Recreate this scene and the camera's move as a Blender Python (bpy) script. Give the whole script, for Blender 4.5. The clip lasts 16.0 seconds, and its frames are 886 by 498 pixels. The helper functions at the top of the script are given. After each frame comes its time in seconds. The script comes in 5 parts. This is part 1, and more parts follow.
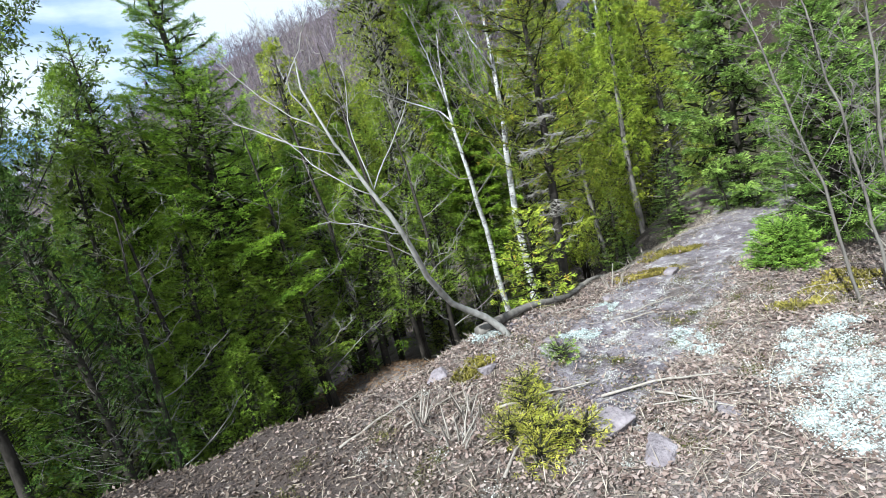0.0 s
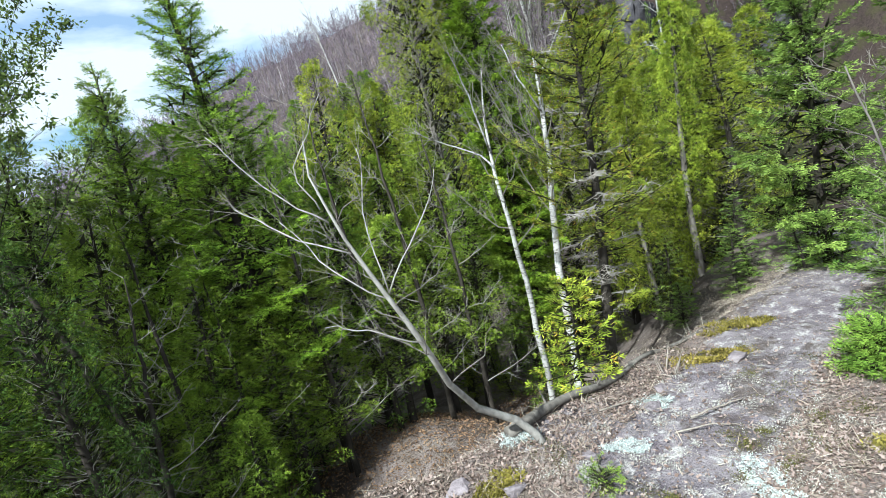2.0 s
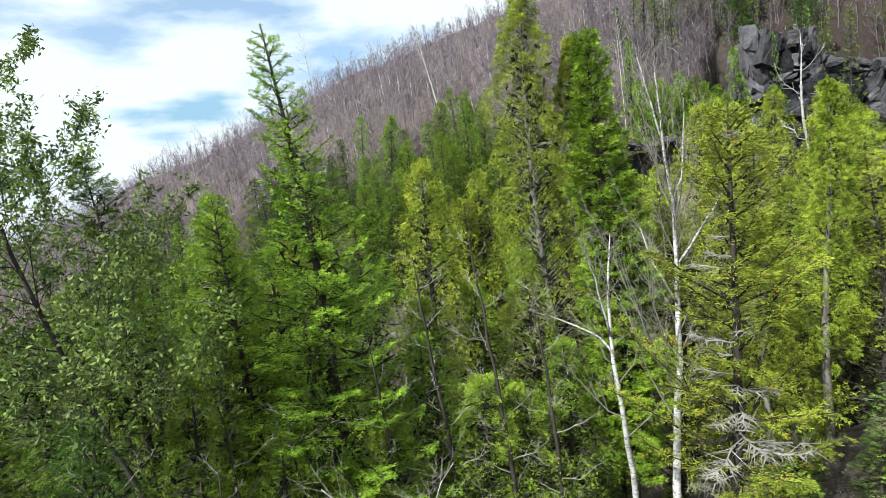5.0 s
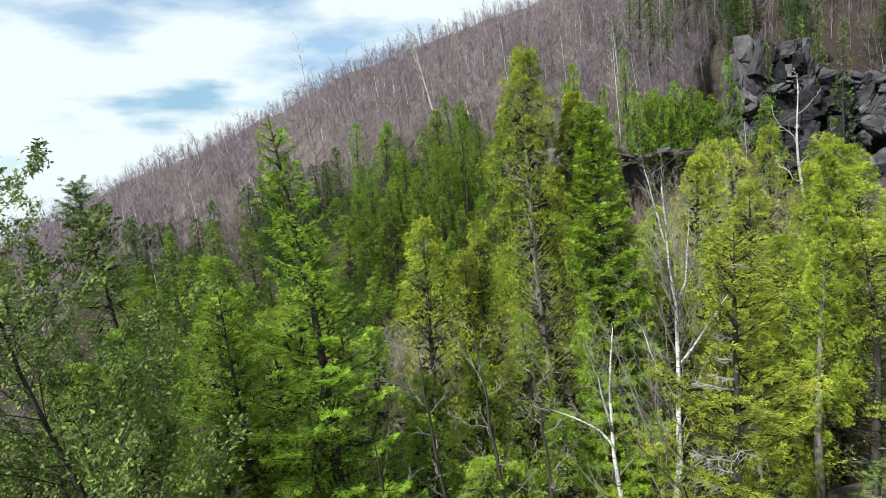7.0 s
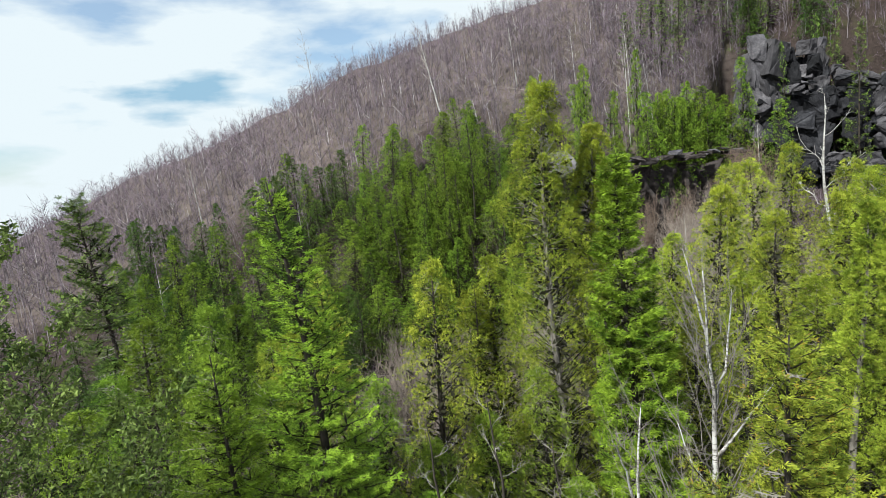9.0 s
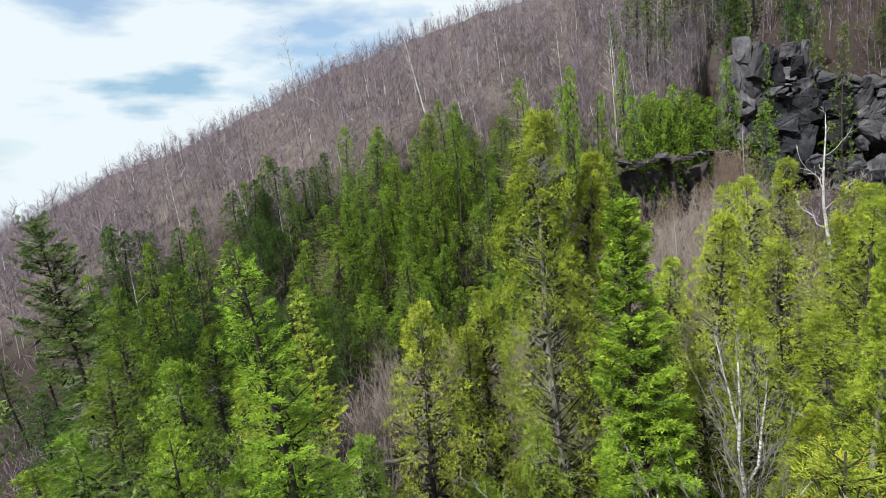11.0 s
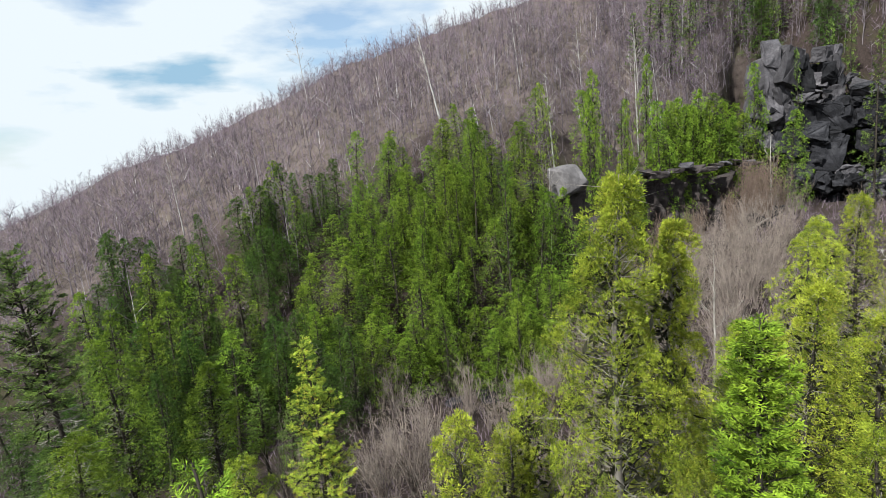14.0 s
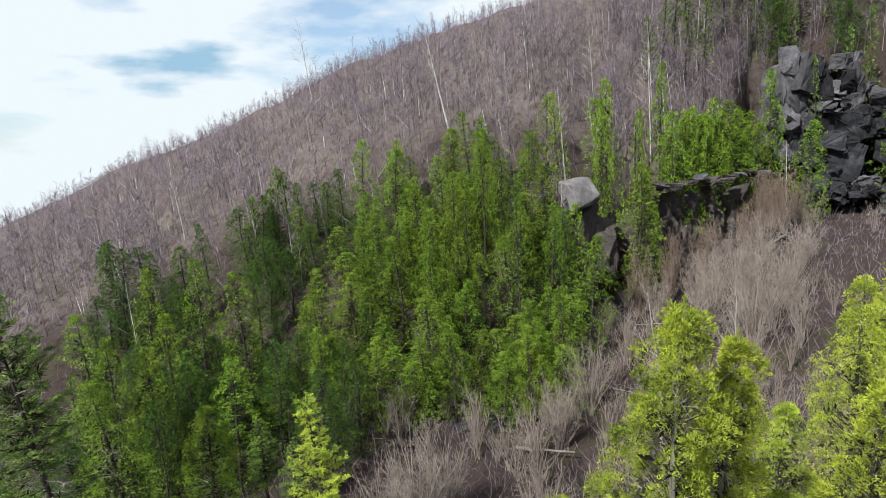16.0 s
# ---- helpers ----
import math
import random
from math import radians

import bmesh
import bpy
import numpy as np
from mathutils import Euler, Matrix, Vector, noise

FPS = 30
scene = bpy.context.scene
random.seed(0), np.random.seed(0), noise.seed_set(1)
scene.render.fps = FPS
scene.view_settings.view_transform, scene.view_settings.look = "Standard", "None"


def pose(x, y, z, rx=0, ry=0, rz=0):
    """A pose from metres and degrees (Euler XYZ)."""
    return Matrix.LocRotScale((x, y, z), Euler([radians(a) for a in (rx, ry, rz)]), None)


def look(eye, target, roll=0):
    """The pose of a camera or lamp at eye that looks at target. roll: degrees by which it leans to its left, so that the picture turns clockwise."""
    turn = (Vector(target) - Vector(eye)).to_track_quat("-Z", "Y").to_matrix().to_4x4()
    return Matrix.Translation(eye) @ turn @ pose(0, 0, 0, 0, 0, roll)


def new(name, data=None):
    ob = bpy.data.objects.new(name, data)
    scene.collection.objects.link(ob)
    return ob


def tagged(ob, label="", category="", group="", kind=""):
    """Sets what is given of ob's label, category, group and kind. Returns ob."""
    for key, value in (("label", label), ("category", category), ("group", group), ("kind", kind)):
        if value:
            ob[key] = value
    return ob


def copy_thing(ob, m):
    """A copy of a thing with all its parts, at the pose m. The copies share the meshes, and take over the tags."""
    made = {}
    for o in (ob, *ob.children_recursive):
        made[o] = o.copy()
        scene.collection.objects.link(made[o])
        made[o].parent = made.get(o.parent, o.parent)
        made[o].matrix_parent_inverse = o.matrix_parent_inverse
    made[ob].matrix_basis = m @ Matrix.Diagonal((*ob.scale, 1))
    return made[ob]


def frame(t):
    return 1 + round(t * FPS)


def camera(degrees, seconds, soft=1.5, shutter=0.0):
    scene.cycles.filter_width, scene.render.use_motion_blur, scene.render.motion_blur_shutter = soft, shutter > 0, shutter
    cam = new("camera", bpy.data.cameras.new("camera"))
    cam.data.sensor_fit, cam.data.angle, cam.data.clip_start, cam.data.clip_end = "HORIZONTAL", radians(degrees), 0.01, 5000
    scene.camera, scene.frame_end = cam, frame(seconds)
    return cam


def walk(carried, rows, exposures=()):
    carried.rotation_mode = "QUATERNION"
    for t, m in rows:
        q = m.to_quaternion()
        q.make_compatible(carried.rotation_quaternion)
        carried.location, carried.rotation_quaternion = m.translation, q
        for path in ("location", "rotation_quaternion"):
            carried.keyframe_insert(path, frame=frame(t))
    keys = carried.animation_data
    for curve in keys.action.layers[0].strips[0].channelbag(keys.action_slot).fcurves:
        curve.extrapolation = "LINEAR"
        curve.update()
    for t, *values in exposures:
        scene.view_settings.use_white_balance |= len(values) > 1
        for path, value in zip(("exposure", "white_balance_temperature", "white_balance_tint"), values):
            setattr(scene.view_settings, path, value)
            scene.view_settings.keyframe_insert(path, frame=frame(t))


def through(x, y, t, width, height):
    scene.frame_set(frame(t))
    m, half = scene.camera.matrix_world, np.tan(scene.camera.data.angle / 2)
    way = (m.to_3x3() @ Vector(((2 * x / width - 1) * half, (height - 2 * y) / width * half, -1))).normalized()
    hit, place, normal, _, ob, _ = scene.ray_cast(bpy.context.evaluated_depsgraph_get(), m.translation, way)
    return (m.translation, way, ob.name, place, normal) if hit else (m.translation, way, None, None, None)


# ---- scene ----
cam = camera(80.0, 16.0, soft=0.75)
PATH = [
    (0, (0.166, -0.097, 2.820), (2.270, 9.573, 1.382), -14.45),
    (0.5, (0.313, 0.034, 2.927), (2.390, 9.698, 1.412), -14.08),
    (1, (0.451, 0.184, 3.063), (2.423, 9.875, 1.581), -13.57),
    (1.5, (0.558, 0.378, 3.269), (2.265, 10.124, 1.817), -13.15),
    (2, (0.663, 0.614, 3.544), (1.934, 10.443, 2.213), -12.64),
    (2.5, (0.625, 0.896, 3.860), (1.536, 10.781, 2.651), -11.45),
    (3, (0.634, 1.139, 4.207), (1.199, 11.056, 3.047), -10.03),
    (3.5, (0.599, 1.181, 4.648), (0.698, 11.124, 3.589), -8.21),
    (4, (0.677, 1.432, 5.089), (0.509, 11.376, 4.046), -7.30),
    (4.2, (0.708, 1.508, 5.249), (0.498, 11.451, 4.202), -7.07),
    (6.3, (0.615, 1.431, 6.806), (0.711, 11.353, 5.563), -6.56),
    (6.5, (0.626, 1.470, 6.919), (0.707, 11.393, 5.682), -6.37),
    (7, (0.644, 1.594, 7.221), (0.663, 11.515, 5.965), -6.10),
    (7.5, (0.669, 1.771, 7.495), (0.602, 11.690, 6.227), -5.87),
    (8, (0.673, 1.953, 7.732), (0.558, 11.865, 6.417), -5.86),
    (8.5, (0.659, 2.140, 7.937), (0.540, 12.049, 6.593), -5.84),
    (9, (0.647, 2.335, 8.130), (0.554, 12.240, 6.755), -5.78),
    (9.2, (0.655, 2.402, 8.209), (0.564, 12.304, 6.816), -5.66),
    (11.3, (0.619, 3.445, 8.938), (0.837, 13.330, 7.443), -5.59),
    (11.5, (0.625, 3.592, 8.993), (0.854, 13.477, 7.495), -5.50),
    (12, (0.619, 3.906, 9.156), (0.949, 13.781, 7.615), -5.47),
    (12.5, (0.568, 4.295, 9.324), (0.959, 14.164, 7.759), -5.31),
    (13, (0.487, 4.711, 9.517), (0.840, 14.581, 7.952), -5.14),
    (13.5, (0.362, 5.138, 9.751), (0.540, 15.017, 8.204), -5.02),
    (14, (0.232, 5.574, 10.021), (0.295, 15.447, 8.437), -4.73),
    (14.5, (0.140, 5.927, 10.308), (0.251, 15.792, 8.672), -4.62),
    (15, (0.079, 6.254, 10.664), (0.155, 16.116, 9.012), -4.41),
    (15.5, (0.035, 6.611, 11.078), (0.057, 16.467, 9.388), -4.14),
    (16, (0.027, 6.950, 11.566), (0.027, 16.798, 9.830), -4.00),
]
walk(cam, [(t, look(eye, target, roll)) for t, eye, target, roll in PATH],
     [(0.0, 1.14, 5700, 1), (2.5, 1.14, 5850, -1), (3.5, 1.22, 5950, 0), (4.5, 1.16, 6100, 1), (7.0, 0.98, 6300, 1), (8.5, 0.87, 6300, 2), (16.0, 0.90, 6320, 5)])

# ---- light ----
SUN_TO = Vector((-0.52, -0.50, 0.69)).normalized()
sun = new("sun", bpy.data.lights.new("sun", "SUN"))
sun.data.energy, sun.data.angle, sun.data.color = 5.0, radians(0.6), (1.0, 0.97, 0.91)
sun.matrix_basis = look((-30, -20, 60), Vector((-30, -20, 60)) - SUN_TO)

world = bpy.data.worlds.new("sky")
scene.world = world
world.use_nodes = True
wt = world.node_tree
wt.nodes.clear()
w_out = wt.nodes.new("ShaderNodeOutputWorld")
w_bg = wt.nodes.new("ShaderNodeBackground")
w_sky = wt.nodes.new("ShaderNodeTexSky")
w_sky.sky_type, w_sky.sun_disc = "NISHITA", False
w_sky.sun_elevation = math.asin(SUN_TO.z)
w_sky.sun_rotation = math.atan2(SUN_TO.x, SUN_TO.y)
w_sky.air_density, w_sky.dust_density = 1.0, 1.6
w_co = wt.nodes.new("ShaderNodeTexCoord")
w_map = wt.nodes.new("ShaderNodeMapping")
w_map.inputs["Scale"].default_value = (1.6, 1.6, 5.2)
w_map.inputs["Location"].default_value = (0.35, 0.1, 0.42)
w_noise = wt.nodes.new("ShaderNodeTexNoise")
w_noise.inputs["Scale"].default_value, w_noise.inputs["Detail"].default_value = 1.7, 7.0
w_noise.inputs["Roughness"].default_value = 0.52
w_ramp = wt.nodes.new("ShaderNodeValToRGB")
w_ramp.color_ramp.elements[0].position, w_ramp.color_ramp.elements[1].position = 0.34, 0.46
w_ramp.color_ramp.elements[0].color = (0.32, 0.32, 0.32, 1)
w_mix = wt.nodes.new("ShaderNodeMix")
w_mix.data_type = "RGBA"
w_mix.inputs["B"].default_value = (7.8, 8.2, 8.7, 1)
w_deep = wt.nodes.new("ShaderNodeHueSaturation")
w_deep.inputs["Saturation"].default_value, w_deep.inputs["Value"].default_value = 1.3, 1.5
wt.links.new(w_co.outputs["Generated"], w_map.inputs["Vector"])
wt.links.new(w_map.outputs[0], w_noise.inputs["Vector"])
wt.links.new(w_noise.outputs["Fac"], w_ramp.inputs["Fac"])
wt.links.new(w_ramp.outputs["Color"], w_mix.inputs["Factor"])
wt.links.new(w_sky.outputs["Color"], w_deep.inputs["Color"])
wt.links.new(w_deep.outputs["Color"], w_mix.inputs["A"])
# one ragged grey-blue gap in the cloud
w_gap = wt.nodes.new("ShaderNodeMapping")
w_gap.vector_type = "TEXTURE"
w_gap.inputs["Location"].default_value = (-0.410, 0.895, 0.168)
w_gap.inputs["Scale"].default_value = (0.125, 0.125, 0.036)
w_dist = wt.nodes.new("ShaderNodeVectorMath")
w_dist.operation = "LENGTH"
w_rag = wt.nodes.new("ShaderNodeMath")
w_rag.operation = "MULTIPLY_ADD"
w_rag.inputs[1].default_value = -2.6
w_fine = wt.nodes.new("ShaderNodeTexNoise")
w_fine.inputs["Scale"].default_value, w_fine.inputs["Detail"].default_value = 5.5, 5.0
w_edge = wt.nodes.new("ShaderNodeMapRange")
w_edge.inputs["From Min"].default_value, w_edge.inputs["From Max"].default_value = -0.25, -0.95
w_edge.inputs["To Min"].default_value, w_edge.inputs["To Max"].default_value = 0.0, 1.0
w_fill = wt.nodes.new("ShaderNodeMix")
w_fill.data_type = "RGBA"
w_fill.inputs["B"].default_value = (3.3, 5.0, 6.6, 1)
wt.links.new(w_co.outputs["Generated"], w_gap.inputs["Vector"])
wt.links.new(w_map.outputs[0], w_fine.inputs["Vector"])
wt.links.new(w_gap.outputs[0], w_dist.inputs[0])
wt.links.new(w_fine.outputs["Fac"], w_rag.inputs[0])
wt.links.new(w_dist.outputs["Value"], w_rag.inputs[2])
wt.links.new(w_rag.outputs[0], w_edge.inputs["Value"])
wt.links.new(w_edge.outputs[0], w_fill.inputs["Factor"])
wt.links.new(w_mix.outputs["Result"], w_fill.inputs["A"])
wt.links.new(w_fill.outputs["Result"], w_bg.inputs["Color"])
wt.links.new(w_bg.outputs[0], w_out.inputs["Surface"])
w_bg.inputs["Strength"].default_value = 0.062


# ---- materials ----
def mat_base(name):
    m = bpy.data.materials.new(name)
    m.use_nodes = True
    nt = m.node_tree
    nt.nodes["Principled BSDF"].inputs["Specular IOR Level"].default_value = 0.12
    return m, nt, nt.nodes["Principled BSDF"], nt.nodes["Material Output"]


def ramp(nt, fac, stops):
    r = nt.nodes.new("ShaderNodeValToRGB")
    els = r.color_ramp.elements
    while len(els) < len(stops):
        els.new(0.5)
    for e, (p, c) in zip(els, stops):
        e.position, e.color = p, (*c, 1)
    nt.links.new(fac, r.inputs["Fac"])
    return r.outputs["Color"]


def noise_tex(nt, scale, detail=5.0, rough=0.55, coord=None, stretch=(1, 1, 1)):
    co = nt.nodes.new("ShaderNodeTexCoord")
    mp = nt.nodes.new("ShaderNodeMapping")
    mp.inputs["Scale"].default_value = stretch
    nt.links.new(co.outputs[coord or "Object"], mp.inputs["Vector"])
    n = nt.nodes.new("ShaderNodeTexNoise")
    n.inputs["Scale"].default_value, n.inputs["Detail"].default_value = scale, detail
    n.inputs["Roughness"].default_value = rough
    nt.links.new(mp.outputs[0], n.inputs["Vector"])
    return n.outputs["Fac"]


def mix(nt, fac, a, b, mode="MIX"):
    x = nt.nodes.new("ShaderNodeMix")
    x.data_type, x.blend_type = "RGBA", mode
    for key, v in (("Factor", fac), ("A", a), ("B", b)):
        s = [i for i in x.inputs if i.name == key and i.enabled][0] if key == "Factor" else x.inputs[6 if key == "A" else 7]
        if isinstance(v, (int, float)):
            s.default_value = v
        elif isinstance(v, tuple):
            s.default_value = (*v, 1)
        else:
            nt.links.new(v, s)
    return x.outputs[2]


def bump(nt, bsdf, fac, strength, dist):
    b = nt.nodes.new("ShaderNodeBump")
    b.inputs["Strength"].default_value, b.inputs["Distance"].default_value = strength, dist
    nt.links.new(fac, b.inputs["Height"])
    nt.links.new(b.outputs[0], bsdf.inputs["Normal"])


def foliage(name, dark, mid, light, accent=None, through=0.18):
    """Leaf or needle surface: each spray has its own tone, each tree its own shift."""
    m, nt, bsdf, out = mat_base(name)
    geo = nt.nodes.new("ShaderNodeNewGeometry")
    stops = [(0.12, dark), (0.5, mid), (0.9, tuple(c * 1.15 for c in light))] + ([(0.97, accent)] if accent else [])
    col = ramp(nt, geo.outputs["Random Per Island"], stops)
    clump = noise_tex(nt, 2.1, 3.0, 0.6)
    col = mix(nt, 0.55, col, ramp(nt, clump, [(0.37, dark), (0.63, light)]))
    info = nt.nodes.new("ShaderNodeObjectInfo")
    hsv = nt.nodes.new("ShaderNodeHueSaturation")
    rng = nt.nodes.new("ShaderNodeMapRange")
    rng.inputs["To Min"].default_value, rng.inputs["To Max"].default_value = 0.8, 1.2
    nt.links.new(info.outputs["Random"], rng.inputs["Value"])
    nt.links.new(rng.outputs[0], hsv.inputs["Value"])
    nt.links.new(col, hsv.inputs["Color"])
    bsdf.inputs["Roughness"].default_value = 0.55
    turn = nt.nodes.new("ShaderNodeMath")
    turn.operation = "PINGPONG"
    turn.inputs[1].default_value = 0.14
    hue = nt.nodes.new("ShaderNodeMapRange")
    hue.inputs["From Max"].default_value = 0.14
    hue.inputs["To Min"].default_value, hue.inputs["To Max"].default_value = 0.486, 0.506
    nt.links.new(info.outputs["Random"], turn.inputs[0])
    nt.links.new(turn.outputs[0], hue.inputs["Value"])
    nt.links.new(hue.outputs[0], hsv.inputs["Hue"])
    bsdf.inputs["Specular IOR Level"].default_value = 0.06
    nt.links.new(hsv.outputs[0], bsdf.inputs["Base Color"])
    tr = nt.nodes.new("ShaderNodeBsdfTranslucent")
    nt.links.new(hsv.outputs[0], tr.inputs["Color"])
    sh = nt.nodes.new("ShaderNodeMixShader")
    sh.inputs[0].default_value = through
    nt.links.new(bsdf.outputs[0], sh.inputs[1])
    nt.links.new(tr.outputs[0], sh.inputs[2])
    nt.links.new(sh.outputs[0], out.inputs["Surface"])
    return m


def bark(name, a, b, scale=14.0, stretch=(1, 1, 0.25), rough=0.9, strength=0.6):
    m, nt, bsdf, out = mat_base(name)
    n = noise_tex(nt, scale, 6.0, 0.6, stretch=stretch)
    big = noise_tex(nt, 1.1, 3.0)
    col = ramp(nt, n, [(0.32, a), (0.68, b)])
    col = mix(nt, 0.35, col, ramp(nt, big, [(0.35, a), (0.65, b)]))
    nt.links.new(col, bsdf.inputs["Base Color"])
    bsdf.inputs["Roughness"].default_value = rough
    bump(nt, bsdf, n, strength, 0.02)
    return m


def birch_bark():
    m, nt, bsdf, out = mat_base("birch_bark")
    marks = noise_tex(nt, 13.0, 4.0, 0.6, stretch=(1, 1, 3.2))
    stain = noise_tex(nt, 2.2, 4.0)
    col = ramp(nt, stain, [(0.34, (0.22, 0.208, 0.20)), (0.60, (0.44, 0.43, 0.42))])
    col = mix(nt, ramp(nt, marks, [(0.51, (0, 0, 0)), (0.60, (0.85, 0.85, 0.85))]), col, (0.085, 0.07, 0.063))
    nt.links.new(col, bsdf.inputs["Base Color"])
    bsdf.inputs["Roughness"].default_value = 0.7
    bump(nt, bsdf, marks, 0.3, 0.01)
    return m


def rock(name, a, b, c, scale=0.9, vary=0.0):
    m, nt, bsdf, out = mat_base(name)
    big = noise_tex(nt, scale, 6.0, 0.62)
    fine = noise_tex(nt, scale * 14, 6.0, 0.6)
    col = ramp(nt, big, [(0.3, a), (0.55, b), (0.75, c)])
    col = mix(nt, 0.32, col, ramp(nt, fine, [(0.3, a), (0.7, c)]))
    if vary:
        info, rng, hsv = nt.nodes.new("ShaderNodeObjectInfo"), nt.nodes.new("ShaderNodeMapRange"), nt.nodes.new("ShaderNodeHueSaturation")
        rng.inputs["To Min"].default_value, rng.inputs["To Max"].default_value = 1 - vary, 1 + vary
        nt.links.new(info.outputs["Random"], rng.inputs["Value"])
        nt.links.new(rng.outputs[0], hsv.inputs["Value"])
        nt.links.new(col, hsv.inputs["Color"])
        col = hsv.outputs[0]
    nt.links.new(col, bsdf.inputs["Base Color"])
    bsdf.inputs["Roughness"].default_value = 0.85
    bump(nt, bsdf, fine, 0.7, 0.04)
    return m


def litter(name, stops, rough=0.85):
    m, nt, bsdf, out = mat_base(name)
    geo = nt.nodes.new("ShaderNodeNewGeometry")
    nt.links.new(ramp(nt, geo.outputs["Random Per Island"], stops), bsdf.inputs["Base Color"])
    bsdf.inputs["Roughness"].default_value = rough
    return m


def ground_material():
    """Leaf litter, soil darkened for tree shade, bare rock where the attribute says so, moss and lichen in patches."""
    m, nt, bsdf, out = mat_base("forest_ground")
    big = noise_tex(nt, 0.35, 5.0)
    mid = noise_tex(nt, 3.5, 6.0, 0.65)
    fine = noise_tex(nt, 38.0, 5.0, 0.7)
    # brown soil, its colour lowered to carry the gloom under the conifers
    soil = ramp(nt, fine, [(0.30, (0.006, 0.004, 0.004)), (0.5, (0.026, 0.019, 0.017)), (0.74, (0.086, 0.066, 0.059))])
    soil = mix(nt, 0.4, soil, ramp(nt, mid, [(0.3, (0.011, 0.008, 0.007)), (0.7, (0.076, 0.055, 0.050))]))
    soil = mix(nt, ramp(nt, big, [(0.52, (0, 0, 0)), (0.62, (0.4, 0.4, 0.4))]), soil, (0.043, 0.047, 0.013))
    leafy = nt.nodes.new("ShaderNodeAttribute")
    leafy.attribute_name = "dry_leaves_and_shade"
    dry = ramp(nt, noise_tex(nt, 60.0, 5.0, 0.7), [(0.3, (0.085, 0.064, 0.060)), (0.5, (0.185, 0.150, 0.142)), (0.72, (0.30, 0.255, 0.238))])
    dry = mix(nt, ramp(nt, mid, [(0.45, (0, 0, 0)), (0.62, (0.473, 0.473, 0.473))]), dry, (0.086, 0.067, 0.043))
    patch = noise_tex(nt, 1.3, 6.0, 0.68)
    dry = mix(nt, ramp(nt, patch, [(0.36, (0.75, 0.75, 0.75)), (0.50, (0, 0, 0))]), dry, (0.062, 0.046, 0.040))
    dry = mix(nt, ramp(nt, patch, [(0.54, (0, 0, 0)), (0.66, (0.6, 0.6, 0.6))]), dry, (0.26, 0.225, 0.205))
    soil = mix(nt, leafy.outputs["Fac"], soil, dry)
    wide = noise_tex(nt, 1.7, 5.0, 0.6)
    stone = ramp(nt, wide, [(0.30, (0.085, 0.068, 0.090)), (0.46, (0.165, 0.138, 0.168)), (0.58, (0.235, 0.205, 0.230)), (0.72, (0.31, 0.285, 0.295))])
    stone = mix(nt, 0.5, stone, ramp(nt, mid, [(0.36, (0.055, 0.044, 0.056)), (0.50, (0.18, 0.155, 0.175)), (0.64, (0.40, 0.37, 0.385))]))
    stone = mix(nt, 0.25, stone, ramp(nt, fine, [(0.35, (0.06, 0.05, 0.05)), (0.7, (0.40, 0.36, 0.36))]))
    spots = noise_tex(nt, 7.0, 7.0, 0.7)
    stone = mix(nt, ramp(nt, spots, [(0.54, (0, 0, 0)), (0.62, (0.75, 0.75, 0.75))]), stone, (0.47, 0.45, 0.435))
    dark = noise_tex(nt, 2.1, 6.0, 0.7)
    stone = mix(nt, ramp(nt, dark, [(0.53, (0, 0, 0)), (0.61, (0.75, 0.75, 0.75))]), stone, (0.068, 0.052, 0.042))
    at = nt.nodes.new("ShaderNodeAttribute")
    at.attribute_name = "bare_rock"
    edge = nt.nodes.new("ShaderNodeMath")
    edge.operation = "MULTIPLY_ADD"
    nt.links.new(mid, edge.inputs[0])
    edge.inputs[1].default_value = 1.3
    nt.links.new(at.outputs["Fac"], edge.inputs[2])
    mask = ramp(nt, edge.outputs[0], [(0.95, (0, 0, 0)), (1.0, (1, 1, 1))])
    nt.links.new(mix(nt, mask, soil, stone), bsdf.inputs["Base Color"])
    bsdf.inputs["Roughness"].default_value = 0.9
    bump(nt, bsdf, fine, 0.8, 0.05)
    return m


M_GROUND = ground_material()
M_SPRUCE = foliage("spruce_needles", (0.018, 0.041, 0.013), (0.094, 0.165, 0.031), (0.184, 0.267, 0.055), through=0.2)
M_BRIGHT = foliage("bright_spruce_needles", (0.045, 0.095, 0.012), (0.175, 0.312, 0.026), (0.290, 0.440, 0.040), through=0.22)
M_FIRGREEN = foliage("bright_fir_needles", (0.026, 0.060, 0.008), (0.150, 0.255, 0.022), (0.275, 0.395, 0.036), through=0.18)
M_FIR = foliage("fir_needles", (0.032, 0.072, 0.014), (0.169, 0.278, 0.053), (0.326, 0.461, 0.101), through=0.22)
M_CEDAR = foliage("cedar_sprays", (0.022, 0.044, 0.007), (0.178, 0.246, 0.024), (0.345, 0.418, 0.045), (0.310, 0.250, 0.052), through=0.16)
M_HEMLOCK = foliage("hemlock_sprays", (0.078, 0.128, 0.020), (0.240, 0.345, 0.036), (0.380, 0.445, 0.050), (0.560, 0.250, 0.050))
M_DARKCEDAR = foliage("dark_cedar_sprays", (0.016, 0.039, 0.007), (0.103, 0.187, 0.021), (0.218, 0.320, 0.036), through=0.18)
# shaded copy of the dark cedar green: the shade is in the colour
M_CEDAR_SHADE = foliage("painted_shade_cedar_sprays", (0.008, 0.024, 0.006), (0.042, 0.090, 0.016), (0.093, 0.158, 0.031), through=0.18)
